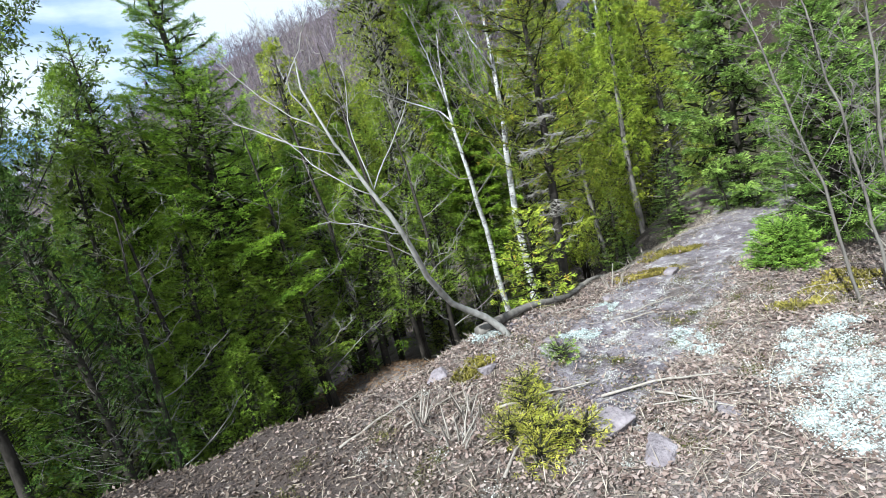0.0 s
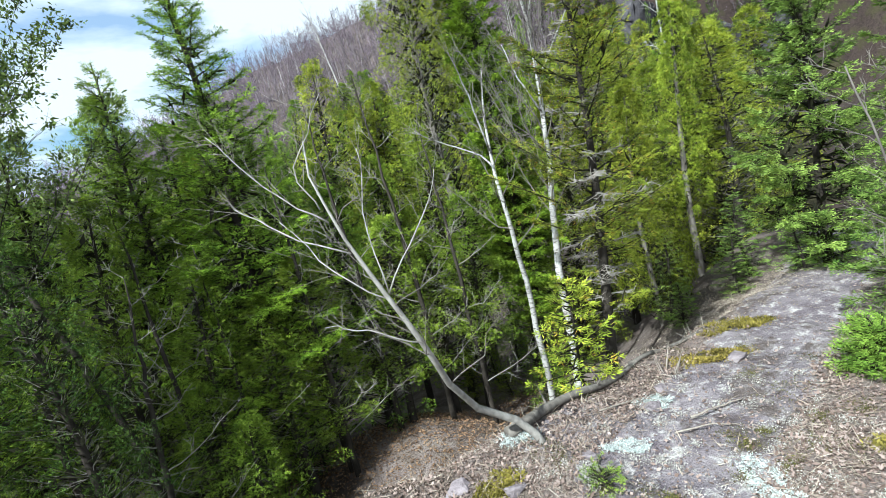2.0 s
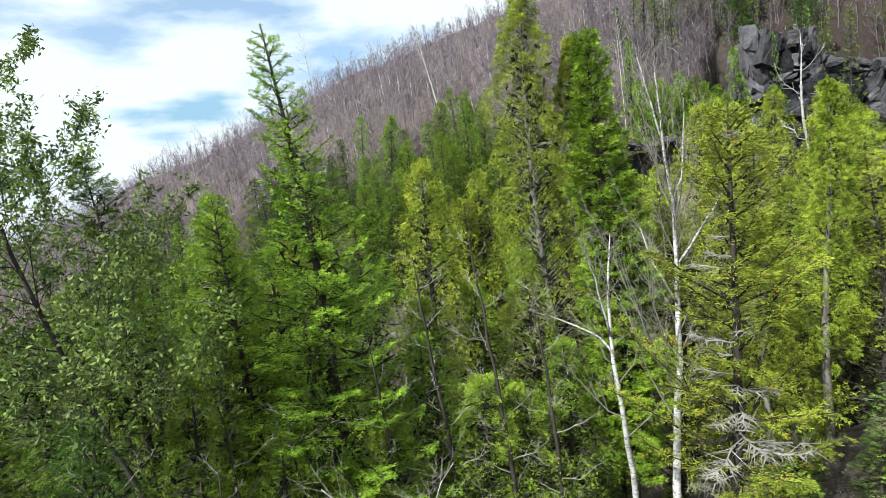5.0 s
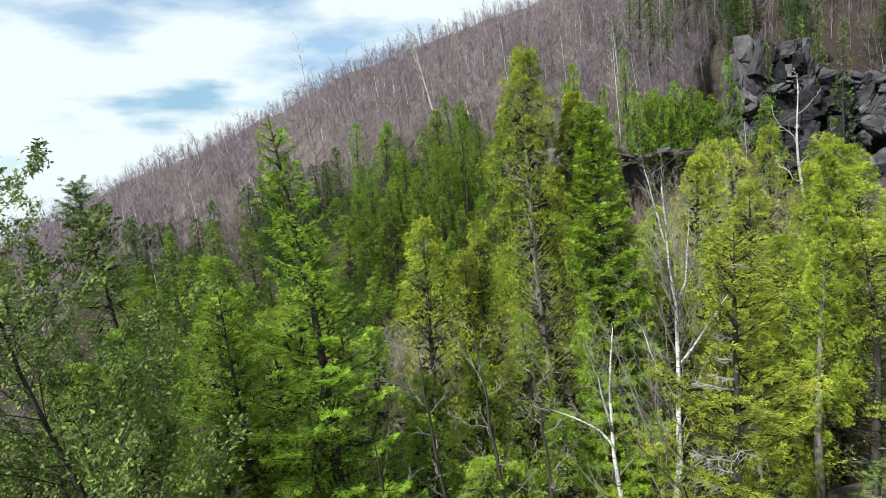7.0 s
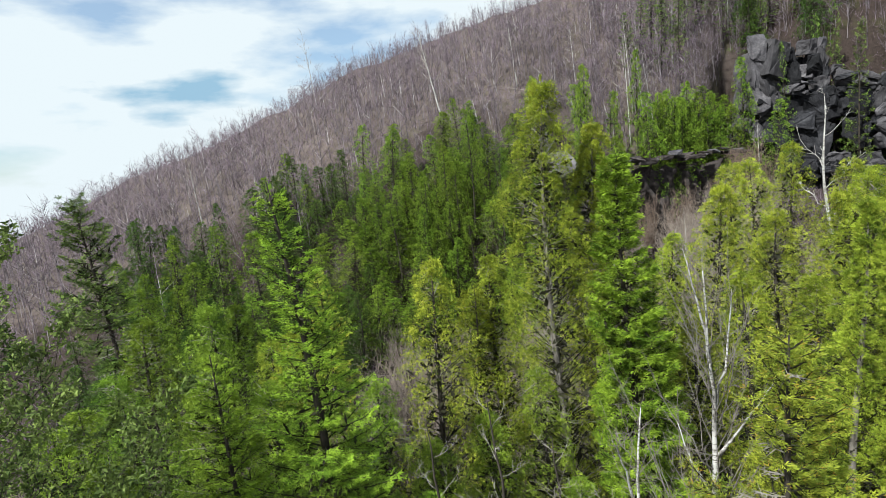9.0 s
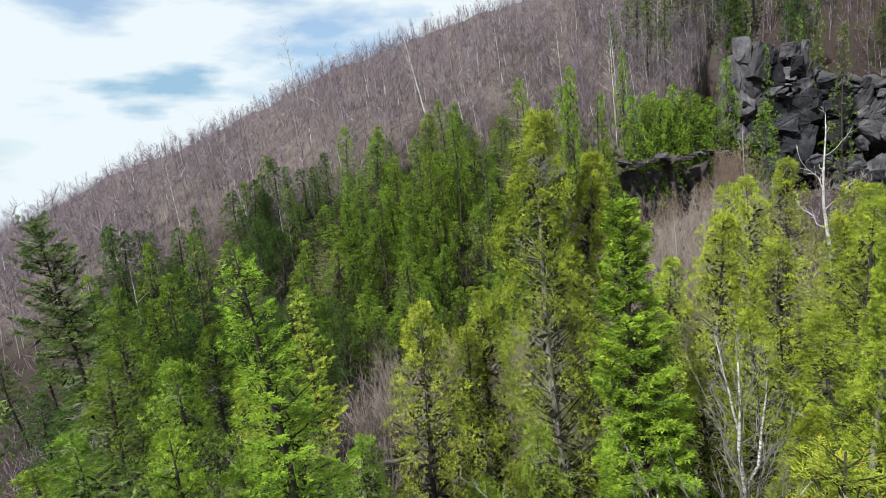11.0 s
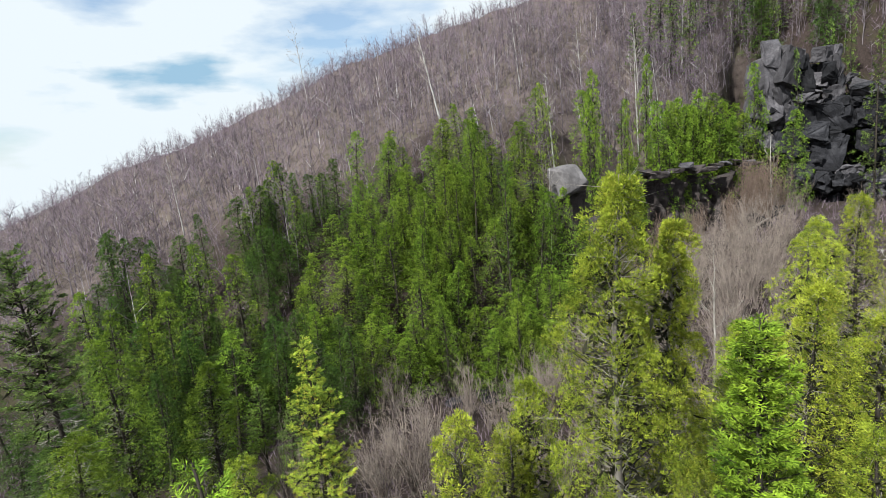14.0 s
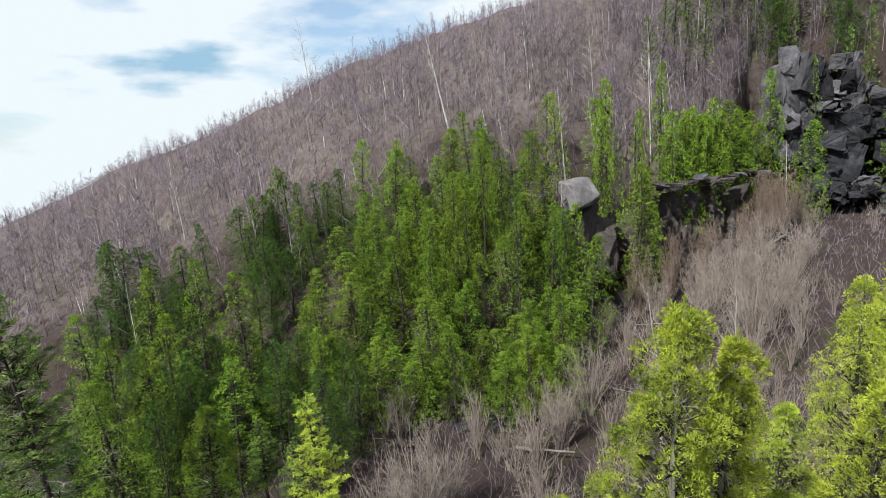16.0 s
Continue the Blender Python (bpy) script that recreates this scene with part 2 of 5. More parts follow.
M_GREENCEDAR = foliage("green_cedar_sprays", (0.026, 0.056, 0.009), (0.148, 0.245, 0.025), (0.262, 0.372, 0.045), through=0.18)
M_LEAF = foliage("broad_leaves", (0.026, 0.050, 0.018), (0.118, 0.190, 0.050), (0.220, 0.300, 0.080), through=0.24)
M_BUSH = foliage("young_needles", (0.060, 0.115, 0.018), (0.185, 0.300, 0.045), (0.290, 0.410, 0.068))
M_SEEDLING = foliage("seedling_sprays", (0.072, 0.084, 0.016), (0.290, 0.301, 0.039), (0.464, 0.455, 0.072))
M_MOSS = foliage("moss_tufts", (0.050, 0.043, 0.014), (0.165, 0.140, 0.032), (0.300, 0.250, 0.060), through=0.1)
M_LICHEN = litter("pale_lichen", [(0.0, (0.29, 0.325, 0.315)), (0.5, (0.41, 0.45, 0.44)), (1.0, (0.52, 0.555, 0.545))])
M_BARK = bark("conifer_bark", (0.014, 0.012, 0.010), (0.058, 0.049, 0.042))
# dead inner twigs, darkened further so their colour paints the crown's inner shade
M_INNER_SHADE = bark("painted_shade_twigs", (0.008, 0.009, 0.005), (0.042, 0.040, 0.024))
M_GREYBARK = bark("grey_bark", (0.069, 0.060, 0.053), (0.215, 0.194, 0.176))
M_DEAD = bark("dead_twigs", (0.141, 0.123, 0.109), (0.325, 0.303, 0.282))
# twig brown pushed to lilac and trunk contrast lowered to paint aerial haze
M_TWIG = litter("haze_tinted_hill_twigs", [(0.0, (0.058, 0.039, 0.052)), (0.6, (0.130, 0.098, 0.128)), (1.0, (0.205, 0.164, 0.202))])
M_TRUNKS = litter("haze_softened_hill_trunks", [(0.0, (0.045, 0.036, 0.041)), (0.6, (0.090, 0.075, 0.084)), (0.95, (0.150, 0.132, 0.142)), (1.0, (0.36, 0.34, 0.35))])
M_FINE = bark("brown_twigs", (0.077, 0.053, 0.043), (0.189, 0.142, 0.116), scale=4.0)
M_BRUSH = bark("brush_twigs", (0.095, 0.074, 0.066), (0.270, 0.226, 0.200), scale=4.0)
M_BIRCH = birch_bark()
M_PALE = bark("pale_grey_bark", (0.13, 0.118, 0.108), (0.40, 0.378, 0.355), scale=13, stretch=(1, 1, 0.6))
M_ROCK = rock("ledge_rock", (0.103, 0.086, 0.095), (0.206, 0.172, 0.189), (0.361, 0.327, 0.335), 1.8)
# near-black base and per-block spread paint in depth shade the frontal sun lacks
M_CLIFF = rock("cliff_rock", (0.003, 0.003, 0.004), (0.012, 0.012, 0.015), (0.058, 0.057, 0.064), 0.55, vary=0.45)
M_BUTTRESS = rock("pale_cliff_rock", (0.012, 0.011, 0.014), (0.052, 0.049, 0.056), (0.170, 0.160, 0.172), 0.7, vary=0.4)
M_LEDGE = rock("brown_ledge_rock", (0.010, 0.008, 0.008), (0.040, 0.033, 0.033), (0.110, 0.094, 0.090), 0.6, vary=0.3)
M_BOULDER = rock("boulder_rock", (0.055, 0.05, 0.052), (0.12, 0.11, 0.115), (0.23, 0.22, 0.225), 0.8)
M_LITTER = litter("dead_leaves", [(0.0, (0.085, 0.060, 0.050)), (0.3, (0.158, 0.112, 0.097)), (0.7, (0.258, 0.196, 0.174)), (0.95, (0.312, 0.248, 0.224)), (1.0, (0.395, 0.332, 0.302))])
# brown leaves with shade mixed into the colour
M_BROWN_SHADE = litter("shade_toned_brown_leaves", [(0.0, (0.028, 0.019, 0.015)), (0.5, (0.085, 0.062, 0.050)), (0.9, (0.170, 0.132, 0.110)), (1.0, (0.270, 0.225, 0.195))])
M_RUST = litter("rusty_leaves", [(0.0, (0.077, 0.043, 0.026)), (0.5, (0.172, 0.103, 0.060)), (1.0, (0.275, 0.181, 0.112))])
M_STRAW = litter("dry_straw", [(0.0, (0.135, 0.105, 0.084)), (0.5, (0.261, 0.214, 0.172)), (1.0, (0.395, 0.345, 0.286))])
M_STICK = bark("bleached_wood", (0.151, 0.123, 0.102), (0.358, 0.325, 0.292), scale=22)


# ---- mesh helpers ----
class Geo:
    """Collects tubes and leaf blades in arrays and turns them into one mesh."""

    def __init__(self):
        self.v, self.f3, self.f4, self.n = [], [], [], 0

    def add(self, verts, tris=None, quads=None):
        if tris is not None and len(tris):
            self.f3.append(np.asarray(tris) + self.n)
        if quads is not None and len(quads):
            self.f4.append(np.asarray(quads) + self.n)
        self.v.append(np.asarray(verts, float))
        self.n += len(verts)

    def tube(self, pts, radii, sides=6, cap=True):
        pts, radii = np.asarray(pts, float), np.asarray(radii, float)
        k = len(pts)
        tan = np.gradient(pts, axis=0)
        tan /= np.linalg.norm(tan, axis=1)[:, None] + 1e-9
        ref = np.array([0.0, 0, 1]) if abs(tan[0][2]) < 0.9 else np.array([1.0, 0, 0])
        a = np.cross(tan, ref)
        a /= np.linalg.norm(a, axis=1)[:, None] + 1e-9
        b = np.cross(tan, a)
        ang = np.linspace(0, 2 * np.pi, sides, endpoint=False)
        ring = pts[:, None] + radii[:, None, None] * (a[:, None] * np.cos(ang)[None, :, None] + b[:, None] * np.sin(ang)[None, :, None])
        i, j = np.meshgrid(np.arange(k - 1), np.arange(sides), indexing="ij")
        p, q = i * sides + j, i * sides + (j + 1) % sides
        quads = np.stack([p, q, q + sides, p + sides], -1).reshape(-1, 4)
        tris = [[0, s + 1, s] for s in range(1, sides - 1)] + [[(k - 1) * sides, (k - 1) * sides + s, (k - 1) * sides + s + 1] for s in range(1, sides - 1)] if cap else None
        self.add(ring.reshape(-1, 3), tris, quads)

    def spikes(self, base, tip, rad):
        """Many thin three-sided twigs at once."""
        base, tip, rad = np.asarray(base), np.asarray(tip), np.asarray(rad)
        n = len(base)
        d = tip - base
        d = d / (np.linalg.norm(d, axis=1)[:, None] + 1e-9)
        ref = np.where(np.abs(d[:, 2:3]) < 0.9, np.array([[0.0, 0, 1]]), np.array([[1.0, 0, 0]]))
        a = np.cross(d, ref)
        a /= np.linalg.norm(a, axis=1)[:, None] + 1e-9
        b = np.cross(d, a)
        r = rad[:, None]
        v = np.stack([base + a * r, base + (-0.5 * a + 0.87 * b) * r, base + (-0.5 * a - 0.87 * b) * r, tip], 1).reshape(-1, 3)
        k = np.arange(n)[:, None, None] * 4
        t = (np.array([[0, 1, 3], [1, 2, 3], [2, 0, 3]])[None] + k).reshape(-1, 3)
        self.add(v, t)

    def blades(self, p, d, side, length, width):
        """Pointed leaf blades: one kite each."""
        l, w = length[:, None], width[:, None] * 0.5
        nrm = np.cross(d, side)
        v = np.stack([p, p + d * l * 0.4 + side * w + nrm * w * 0.25, p + d * l, p + d * l * 0.4 - side * w + nrm * w * 0.25], 1).reshape(-1, 3)
        q = np.arange(len(p))[:, None] * 4 + np.arange(4)[None]
        self.add(v, None, q)

    def sprigs(self, p, d, side, length, width):
        """Forked sprigs: two slim needles from one point each."""
        l, w = length[:, None], width[:, None]
        nrm = np.cross(d, side)
        a, b = unit(d + side * 0.42), unit(d - side * 0.42)
        v = np.stack([p, p + a * l * 0.5 + side * w * 0.55 + nrm * w * 0.2, p + a * l, p + b * l * 0.5 - side * w * 0.55 - nrm * w * 0.2, p + b * l * 0.9], 1).reshape(-1, 3)
        k = np.arange(len(p))[:, None, None] * 5
        self.add(v, (np.array([[0, 1, 2], [0, 4, 3]])[None] + k).reshape(-1, 3))

    def mesh(self, name, material, smooth=False):
        v = np.concatenate(self.v)
        faces = []
        loops, starts, at = [], [], 0
        for group, size in ((self.f3, 3), (self.f4, 4)):
            if group:
                g = np.concatenate(group)
                loops.append(g.ravel())
                starts.append(at + np.arange(len(g)) * size)
                at += g.size
        loops, starts = np.concatenate(loops).astype(np.int32), np.concatenate(starts).astype(np.int32)
        me = bpy.data.meshes.new(name)
        me.vertices.add(len(v))
        me.vertices.foreach_set("co", v.astype(np.float32).ravel())
        me.loops.add(len(loops))
        me.loops.foreach_set("vertex_index", loops)
        me.polygons.add(len(starts))
        me.polygons.foreach_set("loop_start", starts)
        me.update(calc_edges=True)
        if smooth:
            me.polygons.foreach_set("use_smooth", np.ones(len(starts), bool))
        me.materials.append(material)
        return me


def part(name, mesh, parent, label=""):
    ob = new(name, mesh)
    ob.parent = parent
    if name in ("branchwork", "dead_branchwork", "crown", "twig_haze", "brushwood"):
        ob["kind"] = "stuff"
    return tagged(ob, label) if label else ob


def thing(name, label, category, group="", kind="", at=None):
    ob = new(name)
    ob.empty_display_size = 0.2
    if at is not None:
        ob.matrix_basis = at
    return tagged(ob, label, category, group, kind)


def unit(v):
    return v / (np.linalg.norm(v, axis=-1, keepdims=True) + 1e-9)


# ---- ground ----
def smooth(a, b, x):
    t = np.clip((np.asarray(x, float) - a) / (b - a), 0, 1)
    return t * t * (3 - 2 * t)


def wob(x, y, f, s=0.0):
    return np.sin(x * f + s) * np.cos(y * f * 0.83 + 1.7 * s) + 0.5 * np.sin(x * f * 2.3 + y * f * 1.9 + s)


def ledge_edge(x):
    return np.interp(x, [-6, -2.5, -1.1, 0.0, 0.7, 1.4, 1.8, 2.8, 4.2, 6.4, 8.3, 12], [5.3, 5.75, 5.8, 5.72, 5.6, 5.5, 5.75, 6.5, 7.1, 7.95, 8.6, 10]) + 0.05 * np.sin(np.asarray(x) * 5.3)


def height(x, y):
    x, y = np.asarray(x, float), np.asarray(y, float)
    dx, dy = x, y - 5.0
    d, az = np.hypot(dx, dy), np.degrees(np.arctan2(dx, dy))
    floor = -1.25 - 3.2 * smooth(10, 32, y) + np.minimum(0.27 * np.maximum(0, x - 6), 6.5) * smooth(7, 22, d) + 0.22 * wob(x, y, 0.5)
    floor = floor + 0.3 * smooth(10, 6.5, y)
    floor = floor + 2.0 * np.exp(-((x - 8.8) ** 2 / 7 + (y - 10.2) ** 2 / 5))
    floor = floor + 0.75 * np.exp(-((x - 0.9) ** 2 / 4 + (y - 9.6) ** 2 / 3)) + 0.7 * np.exp(-((x - 6.3) ** 2 / 2.6 + (y - 9.0) ** 2 / 1.8))
    floor = floor + 0.62 * np.exp(-((x - 1.0) ** 2 / 3.0 + (y - 7.9) ** 2 / 2.0))
    crest = np.interp(az, [-90, -55, -40, -30, -20, -10, 0, 12, 30, 60, 100], [-6, -5, 5.6, 14.7, 21.3, 29.9, 35.3, 40.2, 46, 34, 4])
    foot = np.interp(az, [-60, -40, -18, 0, 12, 15, 28, 29.3, 45, 50], [46, 42, 36, 33, 37, 47.5, 64, 78, 88, 90])
    step = np.interp(az, [12, 15, 28, 29.3, 50], [0, 4.5, 5.0, 14, 16])
    rise = np.interp(az, [10, 18], [0.70, 0.9])
    s = np.clip((d - foot) / (102 - foot), 0, 1)
    hill = (crest - floor - step) * s ** rise * smooth(-0.02, 0.06, s) * (1 - 0.10 * smooth(0.8, 1.0, s))
    z = floor + step * smooth(0, 2.4, d - foot) + hill + smooth(0.02, 0.2, s) * 0.5 * wob(x, y, 0.33, 2.0)
    z -= 0.09 * np.clip(d - 106, 0, None)
    top = 0.68 + 0.02 * (y - 4.5) + 0.05 * wob(x, y, 1.6) + 0.02 * wob(x, y, 5.1, 1.0)
    top = np.clip(top, -0.6, 1.2) + 0.26 * np.exp(-((x - 1.8) ** 2 + (y - 5.5) ** 2) / 0.7) - 0.06 * np.maximum(0, 0.9 - x)
    on = 1 - smooth(-0.25, 1.5, y - ledge_edge(x))
    on = on * smooth(30, 12, d)
    return z * (1 - on) + top * on


def hz(x, y):
    return float(height(x, y))


def build_ground():
    far = np.geomspace(6, 2400, 26)
    xs = np.unique(np.round(np.concatenate([-30 - far, np.arange(-30, -4, 0.8), np.arange(-4, 10, 0.11), np.arange(10, 62, 0.8), 62 + far]), 3))
    ys = np.unique(np.round(np.concatenate([-12 - far, np.arange(-12, -2, 0.8), np.arange(-2, 10, 0.11), np.arange(10, 82, 0.8), 82 + far]), 3))
    gx, gy = np.meshgrid(xs, ys, indexing="ij")
    gz = height(gx, gy)
    near = smooth(13, 6, np.hypot(gx - 3, gy - 4))
    rng = np.random.default_rng(5)
    gz = gz + near * rng.normal(0, 0.012, gz.shape)
    nx, ny = len(xs), len(ys)
    g = Geo()
    i, j = np.meshgrid(np.arange(nx - 1), np.arange(ny - 1), indexing="ij")
    a = i * ny + j
    g.add(np.stack([gx, gy, gz], -1).reshape(-1, 3), None, np.stack([a, a + ny, a + ny + 1, a + 1], -1).reshape(-1, 4))
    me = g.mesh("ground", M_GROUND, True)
    # bare rock runs along the crest of the outcrop
    line = np.abs((gy - 4.2) - 0.72 * (gx - 2.2)) / 1.23
    bare = 0.88 * smooth(0.95, 0.35, line) * smooth(1.2, 2.4, gx) * smooth(10.5, 8.8, gx)
    bare = np.maximum(bare, 0.75 * smooth(0.8, 0.3, np.hypot((gx - 2.2) / 1.2, gy - 5.4)))
    at = me.attributes.new("bare_rock", "FLOAT", "POINT")
    at.data.foreach_set("value", bare.ravel().astype(np.float32))
    # pale leaf cover; lower values at small x also paint the shaded end darker
    lv = me.attributes.new("dry_leaves_and_shade", "FLOAT", "POINT")
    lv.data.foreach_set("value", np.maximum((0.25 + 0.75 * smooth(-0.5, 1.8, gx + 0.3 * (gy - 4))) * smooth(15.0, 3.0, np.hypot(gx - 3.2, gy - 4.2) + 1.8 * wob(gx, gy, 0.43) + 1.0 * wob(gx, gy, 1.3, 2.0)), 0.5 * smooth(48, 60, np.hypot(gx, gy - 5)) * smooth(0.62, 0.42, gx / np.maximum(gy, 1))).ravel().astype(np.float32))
    tagged(new("ground", me), "leaf-littered forest floor with a bare rock outcrop below a steep hill", "ground", kind="structure")


build_ground()


# ---- trees ----
def conifer_meshes(seed, h, r, needle, wood=M_BARK, style="spruce", low=0.08, dens=1.0, leaf=1.0, bend=(0, 0), dead=0.0, trunk_r=None, power=0.85, lite=False, airy=0.0, inside=7, shell=0.12):
    """Trunk, limbs and foliage of a conifer of height h and crown radius r, standing at the origin."""
    rng = np.random.default_rng(seed)
    tr = trunk_r or 0.008 * h + 0.02
    zz = np.linspace(-0.4, h, 12)
    u = np.clip(zz / h, 0, 1)
    px = bend[0] * u + 0.012 * h * np.sin(u * 5 + seed)
    py = bend[1] * u + 0.012 * h * np.cos(u * 4 + seed * 2)
    trunk = Geo()
    trunk.tube(np.stack([px, py, zz], 1), tr * (1 - u) ** 0.8 + 0.008, 7)
    limbs, crown, bare = Geo(), Geo(), Geo()
    step = 0.085 / dens ** 0.5 * leaf ** 0.5 * min(1.0, max(0.1, h / 5))
    P, D, S, L, W = [], [], [], [], []
    inner = []
    z, k = low * h, 0
    while z < h * 0.985:
        uu = z / h
        if style == "tuft":
            prof = (0.35 + 0.65 * np.clip((uu - low) * 4, 0, 1)) * (1 - uu) ** 0.7 * (1.0 + 0.3 * np.sin(uu * 23 + seed))
        else:
            prof = (np.clip((uu - low) * 7, 0.4, 1)) * (1 - uu) ** power
        reach = r * prof * rng.uniform(0.62, 1.18) + 0.10
        az = k * 2.39996 + rng.normal(0, 0.35)
        k += 1
        c = np.array([np.interp(z, zz, px), np.interp(z, zz, py), z])
        out = np.array([np.cos(az), np.sin(az), 0])
        if style == "tuft":
            rise, curve = 0.1 + 0.5 * uu + rng.normal(0, 0.18), 0.15
        else:
            rise = -0.28 + 0.95 * uu ** 1.5 + rng.normal(0, 0.07)
            curve = 0.22
        is_dead = rng.random() < dead * np.clip(1.6 - 1.8 * uu, 0.15, 1)
        if is_dead:
            reach, rise = reach * 0.66, rise - 0.35
        ns = 6 if dens > 1.55 else 4
        s = np.linspace(0, 1, ns)
        pts = c + out * (reach * s)[:, None] + np.array([0, 0, 1]) * (reach * (rise * s + curve * s * s))[:, None]
        pts[1:] += rng.normal(0, 0.02 * reach, (ns - 1, 3))
        lr = 0.010 + 0.007 * reach
        thin = 1.0 + (airy * max(0.0, uu - 0.62))
        if lite and not is_dead:
            limbs.spikes(pts[:1], pts[-1:], np.array([lr]))
        else:
            (bare if is_dead else limbs).tube(pts, lr * (1 - 0.8 * s), 3, False)
        # side twigs
        nt = max(3, int(reach / (0.085 * leaf) * dens))
        ts = np.sort(rng.uniform(0.12 if is_dead else shell, 1.0, nt))
        tp = np.stack([np.interp(ts, s, pts[:, a]) for a in range(3)], 1)
        tang = unit(pts[-1] - pts[0])
        side = unit(np.cross(tang, [0, 0, 1.0]))
        sign = np.where(np.arange(nt) % 2 == 0, 1.0, -1.0)[:, None]
        tl = (0.42 * reach * (1.05 - ts) + 0.10) * rng.uniform(0.6, 1.25, nt)
        drop = rng.normal(-0.12, 0.22, nt)
        td = unit(tang[None] * rng.uniform(0.35, 0.9, nt)[:, None] + side[None] * sign * rng.uniform(0.5, 1.0, nt)[:, None] + np.array([0, 0, 1.0])[None] * drop[:, None])
        if is_dead:
            bare.spikes(tp, tp + td * tl[:, None] * 1.1, np.full(nt, 0.007))
            bare.spikes(tp + td * tl[:, None] * 0.4, tp + td * tl[:, None] * 0.6 + rng.normal(0, 0.08, (nt, 3)), np.full(nt, 0.005))
            z += step * rng.uniform(0.6, 1.4)
            continue
        if inside:
            q = rng.uniform(0.08, 0.62, inside)
            inner.append((np.stack([np.interp(q, s, pts[:, a]) for a in range(3)], 1), np.full(inside, min(0.40, 0.30 * reach + 0.02))))
        if not lite:
            limbs.spikes(tp, tp + td * tl[:, None], np.full(nt, 0.0035))
        # blades along every twig
        m = 4 if lite else 8
        fat = 1.22 if lite else 1.0
        for a in range(m):
            q = (a + 0.7) / m
            base = tp + td * (tl * q * 0.85)[:, None]
            flip = 1.0 if a % 2 else -1.0
            sv = unit(np.cross(td, np.array([0, 0, 1.0])) + rng.normal(0, 0.25, (nt, 3)))
            dv = unit(td * 0.75 + sv * flip * 0.75 + rng.normal(0, 0.18, (nt, 3)))
            ll, ww = rng.uniform(0.08, 0.16, nt) * leaf, rng.uniform(0.030, 0.050, nt) * leaf * fat
            sd = unit(np.cross(dv, np.array([0, 0, 1.0]) + rng.normal(0, 0.45, (nt, 3))))
            P.append(base), D.append(dv), S.append(sd), L.append(ll), W.append(ww)
        # tip blades
        P.append(tp + td * (tl * 0.85)[:, None]), D.append(td), S.append(unit(np.cross(td, rng.normal(0, 1, (nt, 3)))))
        L.append(rng.uniform(0.09, 0.15, nt) * leaf), W.append(rng.uniform(0.03, 0.05, nt) * leaf)
        z += step * thin * rng.uniform(0.6, 1.4)
    # dark blades near the trunk put the crown's inner shade into colour
    if inner:
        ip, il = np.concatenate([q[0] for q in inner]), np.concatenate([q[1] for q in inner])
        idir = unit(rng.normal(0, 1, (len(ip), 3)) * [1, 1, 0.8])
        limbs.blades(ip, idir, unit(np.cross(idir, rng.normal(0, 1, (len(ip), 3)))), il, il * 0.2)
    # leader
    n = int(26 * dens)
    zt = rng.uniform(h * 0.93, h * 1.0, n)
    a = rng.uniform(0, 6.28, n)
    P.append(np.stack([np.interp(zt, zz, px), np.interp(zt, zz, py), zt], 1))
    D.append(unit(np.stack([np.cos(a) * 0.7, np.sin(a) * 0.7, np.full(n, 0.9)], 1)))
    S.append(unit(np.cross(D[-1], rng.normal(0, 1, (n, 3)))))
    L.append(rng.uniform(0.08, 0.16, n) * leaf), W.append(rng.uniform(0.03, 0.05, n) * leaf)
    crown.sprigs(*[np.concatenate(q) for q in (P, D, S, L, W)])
    out = {"trunk": trunk.mesh("trunk", wood, True), "branchwork": limbs.mesh("branchwork", M_INNER_SHADE if inside and wood == M_BARK else wood), "crown": crown.mesh("crown", needle)}
    if bare.n:
        out["dead_branchwork"] = bare.mesh("dead_branchwork", M_DEAD)
    return out


